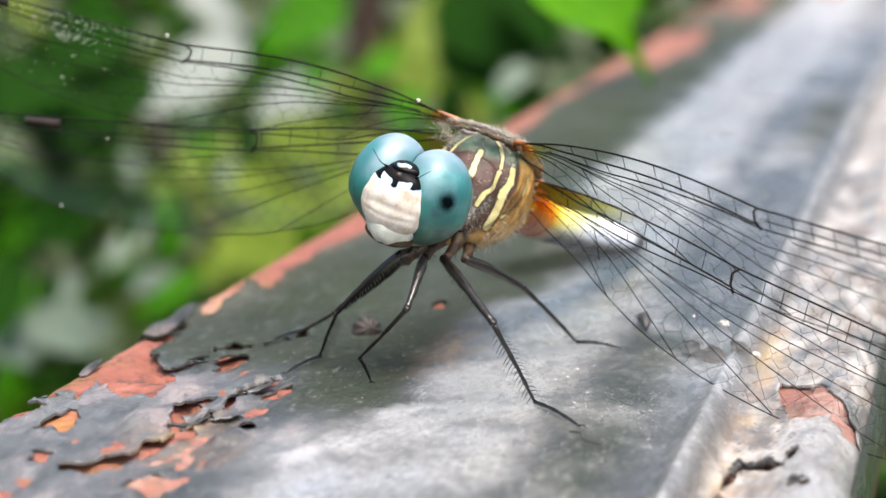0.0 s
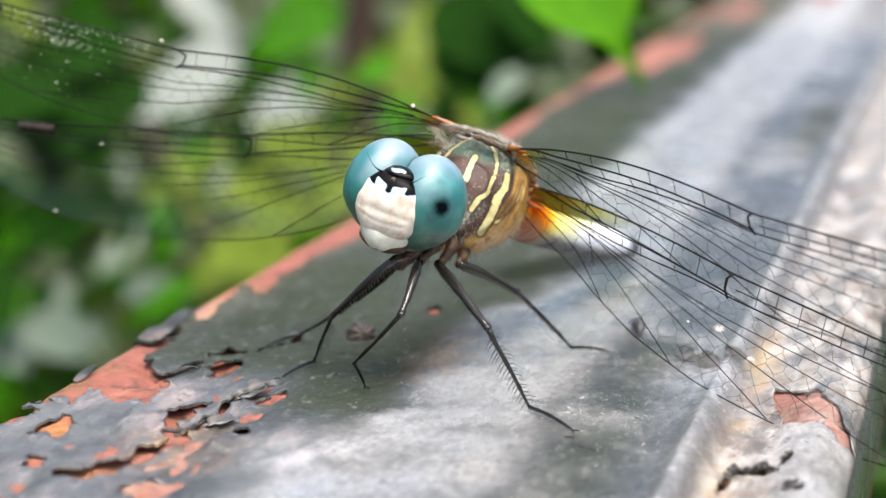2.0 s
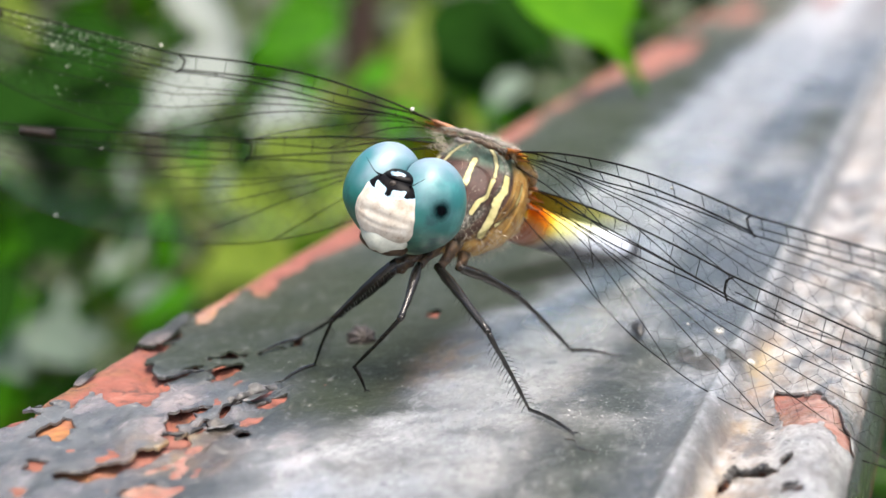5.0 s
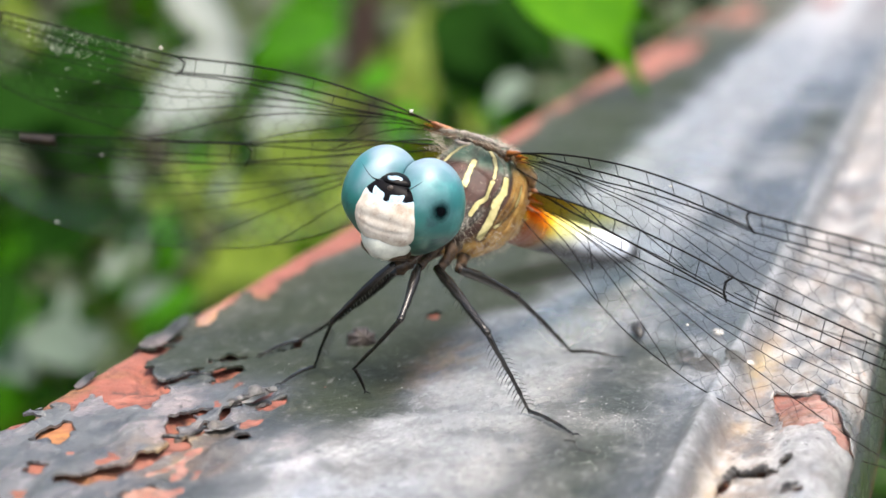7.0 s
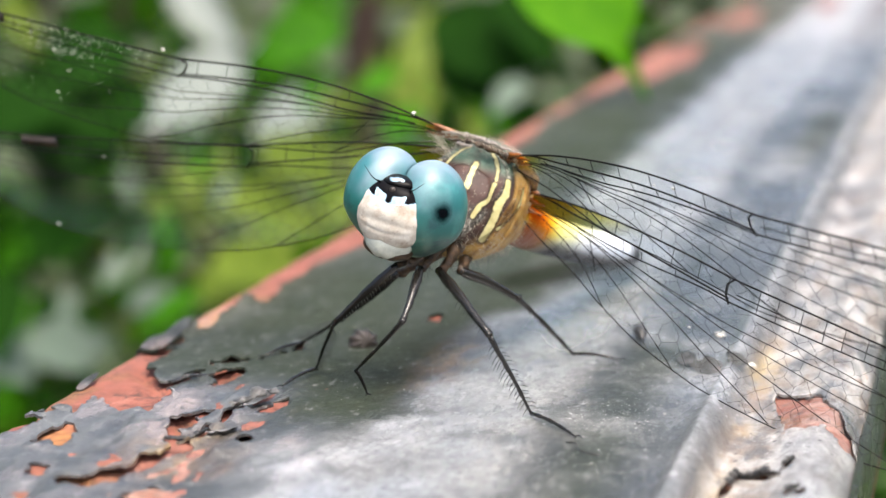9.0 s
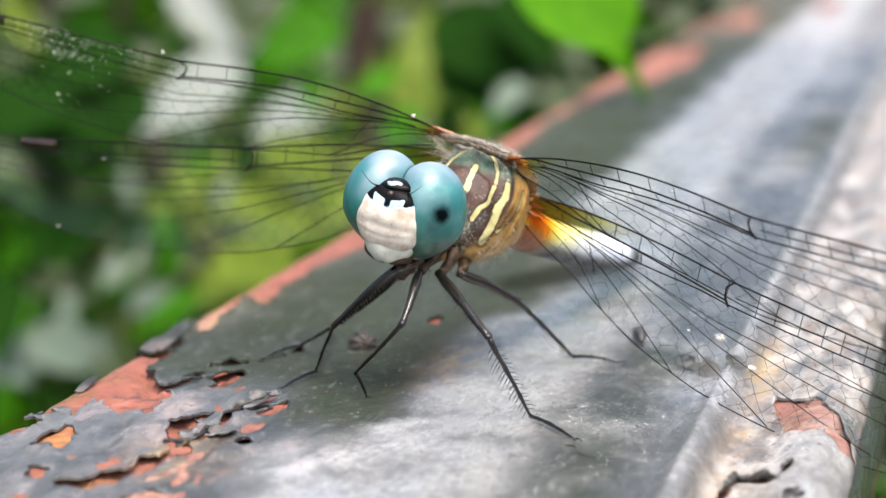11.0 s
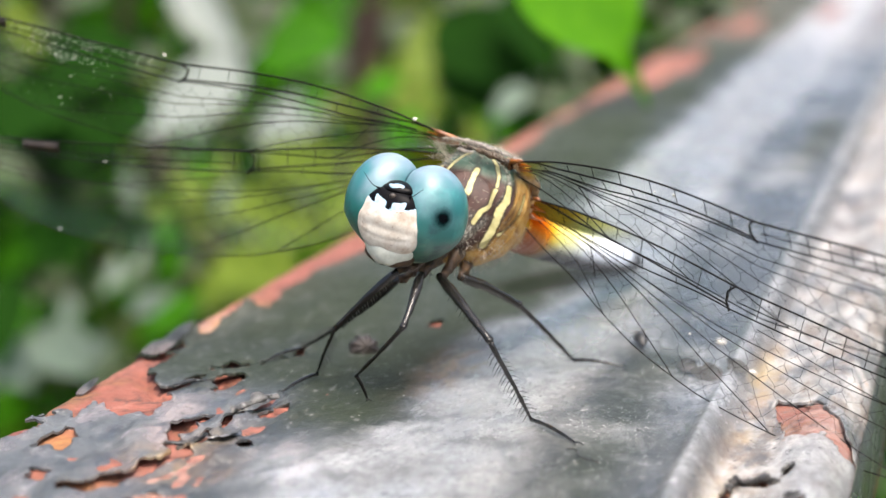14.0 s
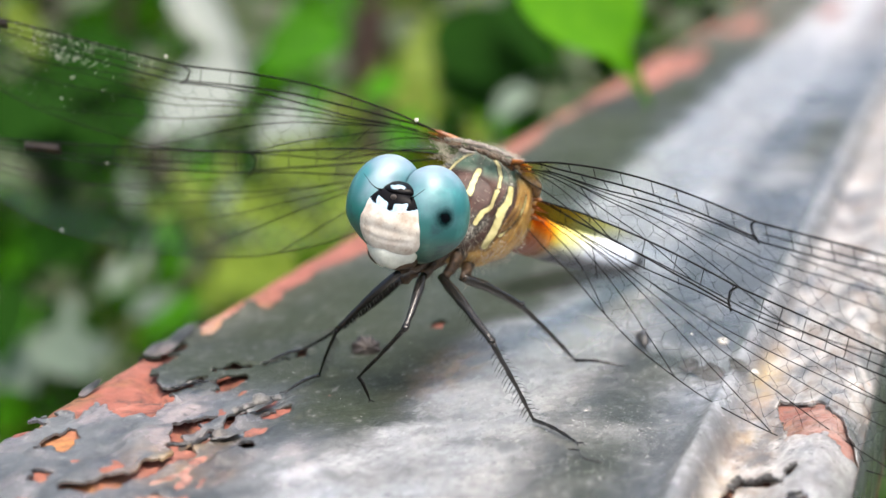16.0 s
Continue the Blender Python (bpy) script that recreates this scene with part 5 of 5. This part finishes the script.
        strands("root_hair", [(p.lerp(q, rng.uniform(0.1, 1)) + V(rng.uniform(-0.3, 0.3), -0.25, rng.uniform(-0.3, 0.1)), V(rng.uniform(-1, 1), -0.9, rng.uniform(-1.2, 0.2)), rng.uniform(0.3, 0.8)) for _ in range(34)],
                root, DARKHAIR if rng.random() < 0.6 else HAIR, 0.018)
    return fly, head, lip, jaw, wings


fly, head, lip, jaw, wings = build_dragonfly()


# ---- dirt on the rail and on the wings ----
def build_dirt():
    rng = random.Random(21)
    bm = bmesh.new()
    for i in range(1500):
        x, y = rng.gauss(13.0, 3.6), rng.gauss(-17.0, 8.0)
        if i > 1440:
            x, y = rng.uniform(-9, 4), rng.uniform(-18, 6)
        if not -9 < x < 18:
            continue
        r = rng.uniform(0.010, 0.028) * (2.2 if rng.random() < 0.06 else 1.0)
        m = pose(x, y, rail_height(x) + 0.17, rng.uniform(-20, 20), rng.uniform(-20, 20), rng.uniform(0, 360)) @ Matrix.Diagonal((r * rng.uniform(0.8, 3.5), r, r * 0.6, 1))
        bmesh.ops.create_icosphere(bm, subdivisions=1, radius=1, matrix=m)
    ob = new("dust_grains", finish_mesh("dust_grains", bm, GRIT))
    tagged(ob, "pale grains of dust scattered over the black paint", "dust", kind="stuff")
    # a brown ridged seed husk, and crusts of dirt
    bm = bmesh.new()
    got = blob(bm, (0, 0, 0), (0.9, 0.9, 0.75), None, 48, 24)
    for v in got:
        v.co *= 1 + 0.06 * math.cos(9 * math.atan2(v.co.y, v.co.x)) + 0.05 * noise.noise(v.co / 0.3)
    husk = new("seed_husk", finish_mesh("seed_husk", bm, HUSK))
    put(husk, pose(-2.75, -2.2, 0.02, 66, 10, 30))
    tagged(husk, "small round ridged brown seed husk lying on the paint", "seed")
    for x, y, r in ((17.3, 5.8, 0.3), (19.7, 0.2, 0.35)):
        bm = bmesh.new()
        wobble(blob(bm, (x, y, rail_height(x) + 0.2), (r, r * 0.8, r * 0.3), None, 18, 10), r * 0.55, r * 0.6)
        tagged(new("dirt_crust", finish_mesh("dirt_crust", bm, MOTE)), "pale flat crust of dirt stuck to the rail", "dirt", "crusts of dirt")
    # a dark crumb, a fibre, and pale specks stuck to the wings
    bm = bmesh.new()
    tube(bm, curve_points([(12.3, 4.6, 0.25), (12.8, 3.4, 0.5), (13.2, 2.2, 0.2)], 4), [0.1, 0.22, 0.3, 0.36, 0.4, 0.36, 0.32, 0.2, 0.08], 8)
    wobble(bm.verts, 0.12, 0.4)
    tagged(new("dirt_crumb", finish_mesh("dirt_crumb", bm, DARKHAIR)), "dark elongated crumb of dirt lying on the rail", "dirt")
    bm = bmesh.new()
    tube(bm, curve_points([(12.9, -19.4, 0.10), (13.5, -19.9, 0.22), (13.9, -20.9, 0.16), (14.9, -21.3, 0.12)], 5), 0.045, 6)
    tagged(new("fibre", finish_mesh("fibre", bm, DARKHAIR)), "short curled dry fibre lying on the black paint", "fibre")
    for wing_key, u, k, r in (("left fore", 0.34, 0.0, 0.13), ("left fore", 0.30, 0.02, 0.07), ("left hind", 0.36, 0.62, 0.10), ("left hind", 0.42, 0.5, 0.07), ("right fore", 0.05, -0.05, 0.12), ("right fore", 0.53, -0.03, 0.13),
                              ("right fore", 0.75, 0.3, 0.09), ("right fore", 0.72, 0.5, 0.07), ("right fore", 0.74, 0.8, 0.08), ("right hind", 0.7, 0.1, 0.09), ("right hind", 0.80, 0.9, 0.13), ("right fore", 0.68, 0.1, 0.08), ("right fore", 0.80, 0.15, 0.10)):
        wing, place = wings[wing_key]
        shape = FORE if "fore" in wing_key else HIND
        bm = bmesh.new()
        wobble(blob(bm, (u * shape["length"], k * lerp_table(u, shape["chord"]) - 0.25, 0.05), (r, r * 0.7, r * 0.6), None, 10, 8), r * 0.5, r * 1.5)
        part("dust_speck", bm, MOTE, wing, "pale dust speck")

    # pale powder and threads along the outer front strip of one wing
    verts, faces = [], []
    wing = wings["right fore"][0]
    for n in range(720):
        if n < 240:
            u, k, r = rng.gauss(0.745, 0.035), rng.gauss(0.24, 0.06), rng.uniform(0.010, 0.044)
        elif n < 640:
            u, k, r = rng.uniform(0.56, 0.97), abs(rng.gauss(0.03, 0.05)), rng.uniform(0.012, 0.036)
        else:
            u, k, r = rng.uniform(0.62, 0.95), rng.uniform(0.0, 0.95), rng.uniform(0.012, 0.040)
        c = V(u * 33.0 - 0.2, k * lerp_table(u, FORE["chord"]) - 0.35 * u, 0.04)
        i = len(verts)
        verts += [c + V(r * rng.uniform(0.6, 2.0), 0, 0), c + V(0, r, 0), c - V(r, 0, 0), c - V(0, r, 0), c + V(0, 0, r), c - V(0, 0, r)]
        for a, b in ((0, 1), (1, 2), (2, 3), (3, 0)):
            faces += [(i + a, i + b, i + 4), (i + b, i + a, i + 5)]
    me = bpy.data.meshes.new("powder")
    me.from_pydata([tuple(v * 0.001) for v in verts], [], faces)
    me.materials.append(MOTE)
    ob = new("powder", me)
    ob.parent = wing
    tagged(ob, "pale powder clinging to the wing edge", kind="stuff")


build_dirt()


# ---- shrubs behind the rail ----
def leaf_mesh(name, material, length, seed, drip=False):
    rng = random.Random(seed)
    wide, curl, fold, n = rng.uniform(0.42, 0.58), rng.uniform(0.05, 0.22), rng.uniform(0.05, 0.16), 24 if drip else 12
    bm = bmesh.new()
    rows = []
    for i in range(n + 1):
        t = i / n
        w = wide * length * (math.sin(math.pi * t ** 0.8) ** 0.8) * (1 - 0.35 * t) + 0.01 * length * (1 - t) + (0.02 * length if 0 < i < n and i % 2 else 0)
        if drip:
            w = length * max(0.60 * math.sin(math.pi * min(1.0, t / 0.74) ** 0.9) ** 0.7, 0.20 * (1 - t) / 0.45 if t > 0.55 else 0.0)
        z = -curl * length * t * t
        rows.append([bm.verts.new((s * w / 2, t * length, z + fold * length * abs(s) ** 1.5 + 0.01 * length * math.sin(5 * t + 3 * s))) for s in (-1, -0.5, 0, 0.5, 1)])
    for a, b in zip(rows, rows[1:]):
        for k in range(4):
            bm.faces.new((a[k], a[k + 1], b[k + 1], b[k]))
    tube(bm, [(0, 0.04 * length, 0), (0, -0.18 * length, 0.03 * length), (0, -0.4 * length, 0)], 0.012 * length, 5)
    return finish_mesh(name, bm, material)


LEAF_KINDS = {k: [leaf_mesh("leaf", m, 50.0, 10 * i + j) for j in range(3)] for i, (k, m) in enumerate(
    (("bright", LEAF_BRIGHT), ("mid", LEAF_MID), ("dark", LEAF_AND_SHADE), ("olive", LEAF_OLIVE), ("pale", LEAF_PALE), ("grey", LEAF_GREY)))}


def foliage(name, shrub, kinds, count, box, size, seed, keep_out):
    """Many small leaves filling a box."""
    rng = random.Random(seed)
    for kind in kinds:
        src = LEAF_KINDS[kind]
        data = []
        for me in src:
            co = np.zeros(len(me.vertices) * 3)
            me.vertices.foreach_get("co", co)
            data.append((co.reshape(-1, 3), [tuple(p.vertices) for p in me.polygons]))
        verts, faces, base = [], [], 0
        for _ in range(count // len(kinds)):
            p = V(*(rng.uniform(a, b) for a, b in box))
            if keep_out(p):
                continue
            co, polys = data[rng.randrange(3)]
            m = pose(0, 0, 0, rng.uniform(-50, 60), rng.uniform(-50, 50), rng.uniform(0, 360)).to_3x3()
            s = size * rng.uniform(0.6, 1.3) / 50.0
            verts.append(co @ np.array(m).T * s + np.array(p))
            faces += [tuple(i + base for i in f) for f in polys]
            base += len(co)
        me = bpy.data.meshes.new(name)
        me.from_pydata(np.concatenate(verts).tolist(), [], faces)
        me.materials.append(src[0].materials[0])
        ob = new(name, me)
        ob.parent = shrub
        tagged(ob, kind="stuff")


def build_shrub(label, centre, stems, seed):
    rng = random.Random(seed)
    shrub = tagged(new("shrub"), label, "shrub", "shrubs behind the rail")
    for _ in range(stems):
        x, y = centre[0] + rng.uniform(-0.25, 0.25), centre[1] + rng.uniform(-0.2, 0.25)
        top = centre[2] + rng.uniform(-0.2, 0.1)
        pts = [V(x + 0.05 * rng.uniform(-1, 1) * i, y + 0.04 * rng.uniform(-1, 1) * i, -0.98 + (top + 0.98) * i / 5) * 1000 for i in range(6)]
        bm = bmesh.new()
        tube(bm, curve_points(pts, 4), [7 - 5 * i / 20 for i in range(21)], 8)
        part("stem", bm, BARK, shrub)
    return shrub


near_rail = lambda p: p.z > -0.06 and p.x > -0.09 and p.x < 0.12

hedge = build_shrub("dense green shrub with oval leaves, yellowing in places", (-0.3, 1.0, 0.1), 9, 1)
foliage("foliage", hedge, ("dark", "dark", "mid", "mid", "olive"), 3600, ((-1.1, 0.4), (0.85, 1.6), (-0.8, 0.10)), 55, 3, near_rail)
# upper part, out of view, is there to darken the rail's reflections
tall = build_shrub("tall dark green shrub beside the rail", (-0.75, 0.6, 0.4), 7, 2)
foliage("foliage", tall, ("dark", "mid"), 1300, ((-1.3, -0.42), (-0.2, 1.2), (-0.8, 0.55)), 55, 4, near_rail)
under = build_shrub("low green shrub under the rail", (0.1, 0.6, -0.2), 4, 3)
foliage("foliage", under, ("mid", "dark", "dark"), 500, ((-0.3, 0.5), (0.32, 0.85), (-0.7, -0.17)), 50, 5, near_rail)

bm = bmesh.new()
tube(bm, curve_points([(-262, 742, -980), (-250, 752, -500), (-232, 748, -60), (-222, 756, 60), (-211, 750, 260)], 6), [11 - 0.3 * i for i in range(25)], 10)
wobble(bm.verts, 3, 20)
part("stem", bm, BARK, hedge, "thick brown stem")

# single leaves that stand out; the dark ones stand in for shaded gaps
def hang_leaf(shrub, kind, stalk, tip, wide, seed):
    """A leaf between two points, its face tilted up and to the camera's view."""
    stalk, tip = Vector(stalk), Vector(tip)
    way = (tip - stalk).normalized()
    face = V(0.25, -0.80, 0.55)
    face = (face - way * face.dot(way)).normalized()
    m = Matrix((way.cross(face), way, face)).transposed().to_4x4()
    m.translation = stalk
    size = (tip - stalk).length / 0.05
    ob = new("leaf", LEAF_KINDS[kind][seed % 3])
    ob.parent = shrub
    ob.matrix_basis = m @ Matrix.Diagonal((size * wide * 1.1, size, size * 0.5, 1))


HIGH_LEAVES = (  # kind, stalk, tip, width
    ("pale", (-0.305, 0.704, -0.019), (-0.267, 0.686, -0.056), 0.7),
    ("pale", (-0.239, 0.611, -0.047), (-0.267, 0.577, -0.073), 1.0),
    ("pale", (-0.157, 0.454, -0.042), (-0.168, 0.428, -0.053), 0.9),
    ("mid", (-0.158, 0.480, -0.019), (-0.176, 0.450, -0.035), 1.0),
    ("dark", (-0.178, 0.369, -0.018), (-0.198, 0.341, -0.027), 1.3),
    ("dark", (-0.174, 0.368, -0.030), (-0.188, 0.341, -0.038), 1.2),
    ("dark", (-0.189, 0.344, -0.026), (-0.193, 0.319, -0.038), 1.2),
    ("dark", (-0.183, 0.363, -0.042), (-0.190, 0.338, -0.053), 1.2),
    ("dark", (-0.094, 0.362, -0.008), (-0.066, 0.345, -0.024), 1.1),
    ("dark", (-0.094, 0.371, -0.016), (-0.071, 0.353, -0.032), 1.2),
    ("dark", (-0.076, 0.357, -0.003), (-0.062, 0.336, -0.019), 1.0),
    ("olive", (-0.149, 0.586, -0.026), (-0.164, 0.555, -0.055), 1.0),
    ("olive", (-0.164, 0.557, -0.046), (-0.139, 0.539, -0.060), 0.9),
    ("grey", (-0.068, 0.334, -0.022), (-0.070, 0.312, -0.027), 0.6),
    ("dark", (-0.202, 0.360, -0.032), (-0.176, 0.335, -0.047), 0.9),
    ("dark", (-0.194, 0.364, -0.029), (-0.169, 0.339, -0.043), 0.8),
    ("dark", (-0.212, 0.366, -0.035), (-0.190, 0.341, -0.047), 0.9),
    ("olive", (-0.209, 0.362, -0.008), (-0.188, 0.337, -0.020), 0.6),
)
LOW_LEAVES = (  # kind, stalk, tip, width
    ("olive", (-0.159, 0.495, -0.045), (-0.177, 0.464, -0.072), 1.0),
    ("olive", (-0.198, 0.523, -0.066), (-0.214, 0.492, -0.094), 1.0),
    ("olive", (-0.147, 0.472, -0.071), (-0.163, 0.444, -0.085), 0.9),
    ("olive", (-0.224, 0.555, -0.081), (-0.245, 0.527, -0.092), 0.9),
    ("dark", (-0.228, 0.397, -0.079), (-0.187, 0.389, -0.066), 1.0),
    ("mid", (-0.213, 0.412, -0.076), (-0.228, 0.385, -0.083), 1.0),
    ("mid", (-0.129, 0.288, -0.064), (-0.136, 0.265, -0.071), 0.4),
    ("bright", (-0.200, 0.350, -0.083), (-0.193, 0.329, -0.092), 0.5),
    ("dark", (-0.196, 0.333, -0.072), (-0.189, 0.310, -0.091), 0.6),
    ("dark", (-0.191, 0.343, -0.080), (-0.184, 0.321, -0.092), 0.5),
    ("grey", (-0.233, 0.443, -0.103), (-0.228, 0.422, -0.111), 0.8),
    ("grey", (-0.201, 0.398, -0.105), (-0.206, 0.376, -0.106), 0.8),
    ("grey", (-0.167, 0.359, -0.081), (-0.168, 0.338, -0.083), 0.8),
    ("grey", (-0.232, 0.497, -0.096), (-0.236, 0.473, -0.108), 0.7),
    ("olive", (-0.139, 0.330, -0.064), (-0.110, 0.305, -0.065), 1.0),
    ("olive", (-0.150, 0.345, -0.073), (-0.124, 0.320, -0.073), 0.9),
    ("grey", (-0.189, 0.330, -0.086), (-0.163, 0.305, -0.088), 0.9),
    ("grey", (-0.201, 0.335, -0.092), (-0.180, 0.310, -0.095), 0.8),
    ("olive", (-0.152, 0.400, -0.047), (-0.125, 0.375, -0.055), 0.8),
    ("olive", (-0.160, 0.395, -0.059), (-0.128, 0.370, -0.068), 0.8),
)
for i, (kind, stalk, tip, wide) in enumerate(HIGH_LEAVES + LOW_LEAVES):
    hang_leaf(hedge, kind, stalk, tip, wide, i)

# small leaves on thin twigs before the large ones
rng = random.Random(77)
for n in range(56):
    low = n % 2
    spot = V(rng.uniform(-0.215, -0.155), rng.uniform(0.33, 0.45), rng.uniform(-0.078, -0.045)) if low else V(rng.uniform(-0.165, -0.105), rng.uniform(0.34, 0.46), rng.uniform(-0.074, -0.030))
    reach = V(rng.uniform(-0.7, 0.7), rng.uniform(-0.8, -0.2), rng.uniform(-0.9, 0.2)).normalized() * rng.uniform(0.009, 0.017)
    hang_leaf(hedge, rng.choice(("dark", "dark", "mid", "grey")) if low else rng.choice(("olive", "olive", "mid", "olive", "grey", "dark")), spot, spot + reach, rng.uniform(0.6, 1.0), n)

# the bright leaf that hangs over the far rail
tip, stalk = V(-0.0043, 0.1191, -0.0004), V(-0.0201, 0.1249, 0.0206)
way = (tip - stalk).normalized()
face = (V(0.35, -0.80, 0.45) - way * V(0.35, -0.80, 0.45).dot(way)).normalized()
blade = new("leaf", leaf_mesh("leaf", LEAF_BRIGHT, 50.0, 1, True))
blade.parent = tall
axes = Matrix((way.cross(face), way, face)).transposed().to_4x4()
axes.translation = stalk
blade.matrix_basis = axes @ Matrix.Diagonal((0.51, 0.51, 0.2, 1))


# ---- what moves ----
def motions():
    def mm(m):
        m = m.copy()
        m.translation *= 0.001
        return m

    # the head tilts about its middle: turns in degrees about x, y and z
    rows = []
    for t, rx, ry, rz in ((0, -3.2, 3.5, -0.3), (4, -3.1, 3.3, -0.3), (6.55, -3.1, 3.1, -0.4), (6.85, 0.4, -0.2, 0.1), (9.2, 0, 0, 0), (11.4, 1.5, -2.7, -0.6),
                          (12.5, 0.8, -1.5, -0.6), (14.5, 0.5, -1.4, -0.5), (15.1, 0.4, -1.3, -0.3), (15.5, 1.0, -3.4, -0.1), (16, 0.9, -3.2, -0.3)):
        m = pose(0, 0, 0, rx, ry, rz) @ HEAD_POSE
        m.translation = HEAD_POSE.translation
        rows.append((t, mm(m)))
    walk(head, rows)
    # chewing: the upper lip and the jaw drop and close
    drops = ((0, 0.05), (1, 0.04), (2, 0.12), (3, 0.22), (4, 0.10), (5.2, 0.04), (6.6, 0.10), (6.8, 0.0), (7.0, 0.22), (7.2, 0.05), (7.6, 0.24), (8, 0.08), (9, 0.05),
             (10.2, 0.15), (11.4, 0.05), (12.2, 0.10), (12.6, 0.22), (13, 0.10), (13.4, 0.0), (14.4, 0.12), (14.7, 0.0), (15.0, 0.08), (15.4, 0.22), (15.6, 0.0), (15.8, 0.15), (16, 0.18))
    walk(lip, [(t, mm(pose(0, 0, -d) @ LIP_POSE)) for t, d in drops])
    walk(jaw, [(t, mm(pose(0, 0, -0.7 * d) @ JAW_POSE)) for t, d in drops])
    # two wings sink or rise a little when it shifts
    for key, turn in (("left fore", 0.85), ("right hind", 0.55)):
        wing, place = wings[key]
        early = pose(0, 0, 0, 0, turn, 0) @ place
        early.translation = place.translation
        walk(wing, [(0, mm(early)), (6.5, mm(early)), (6.9, mm(place)), (16, mm(place))])


motions()
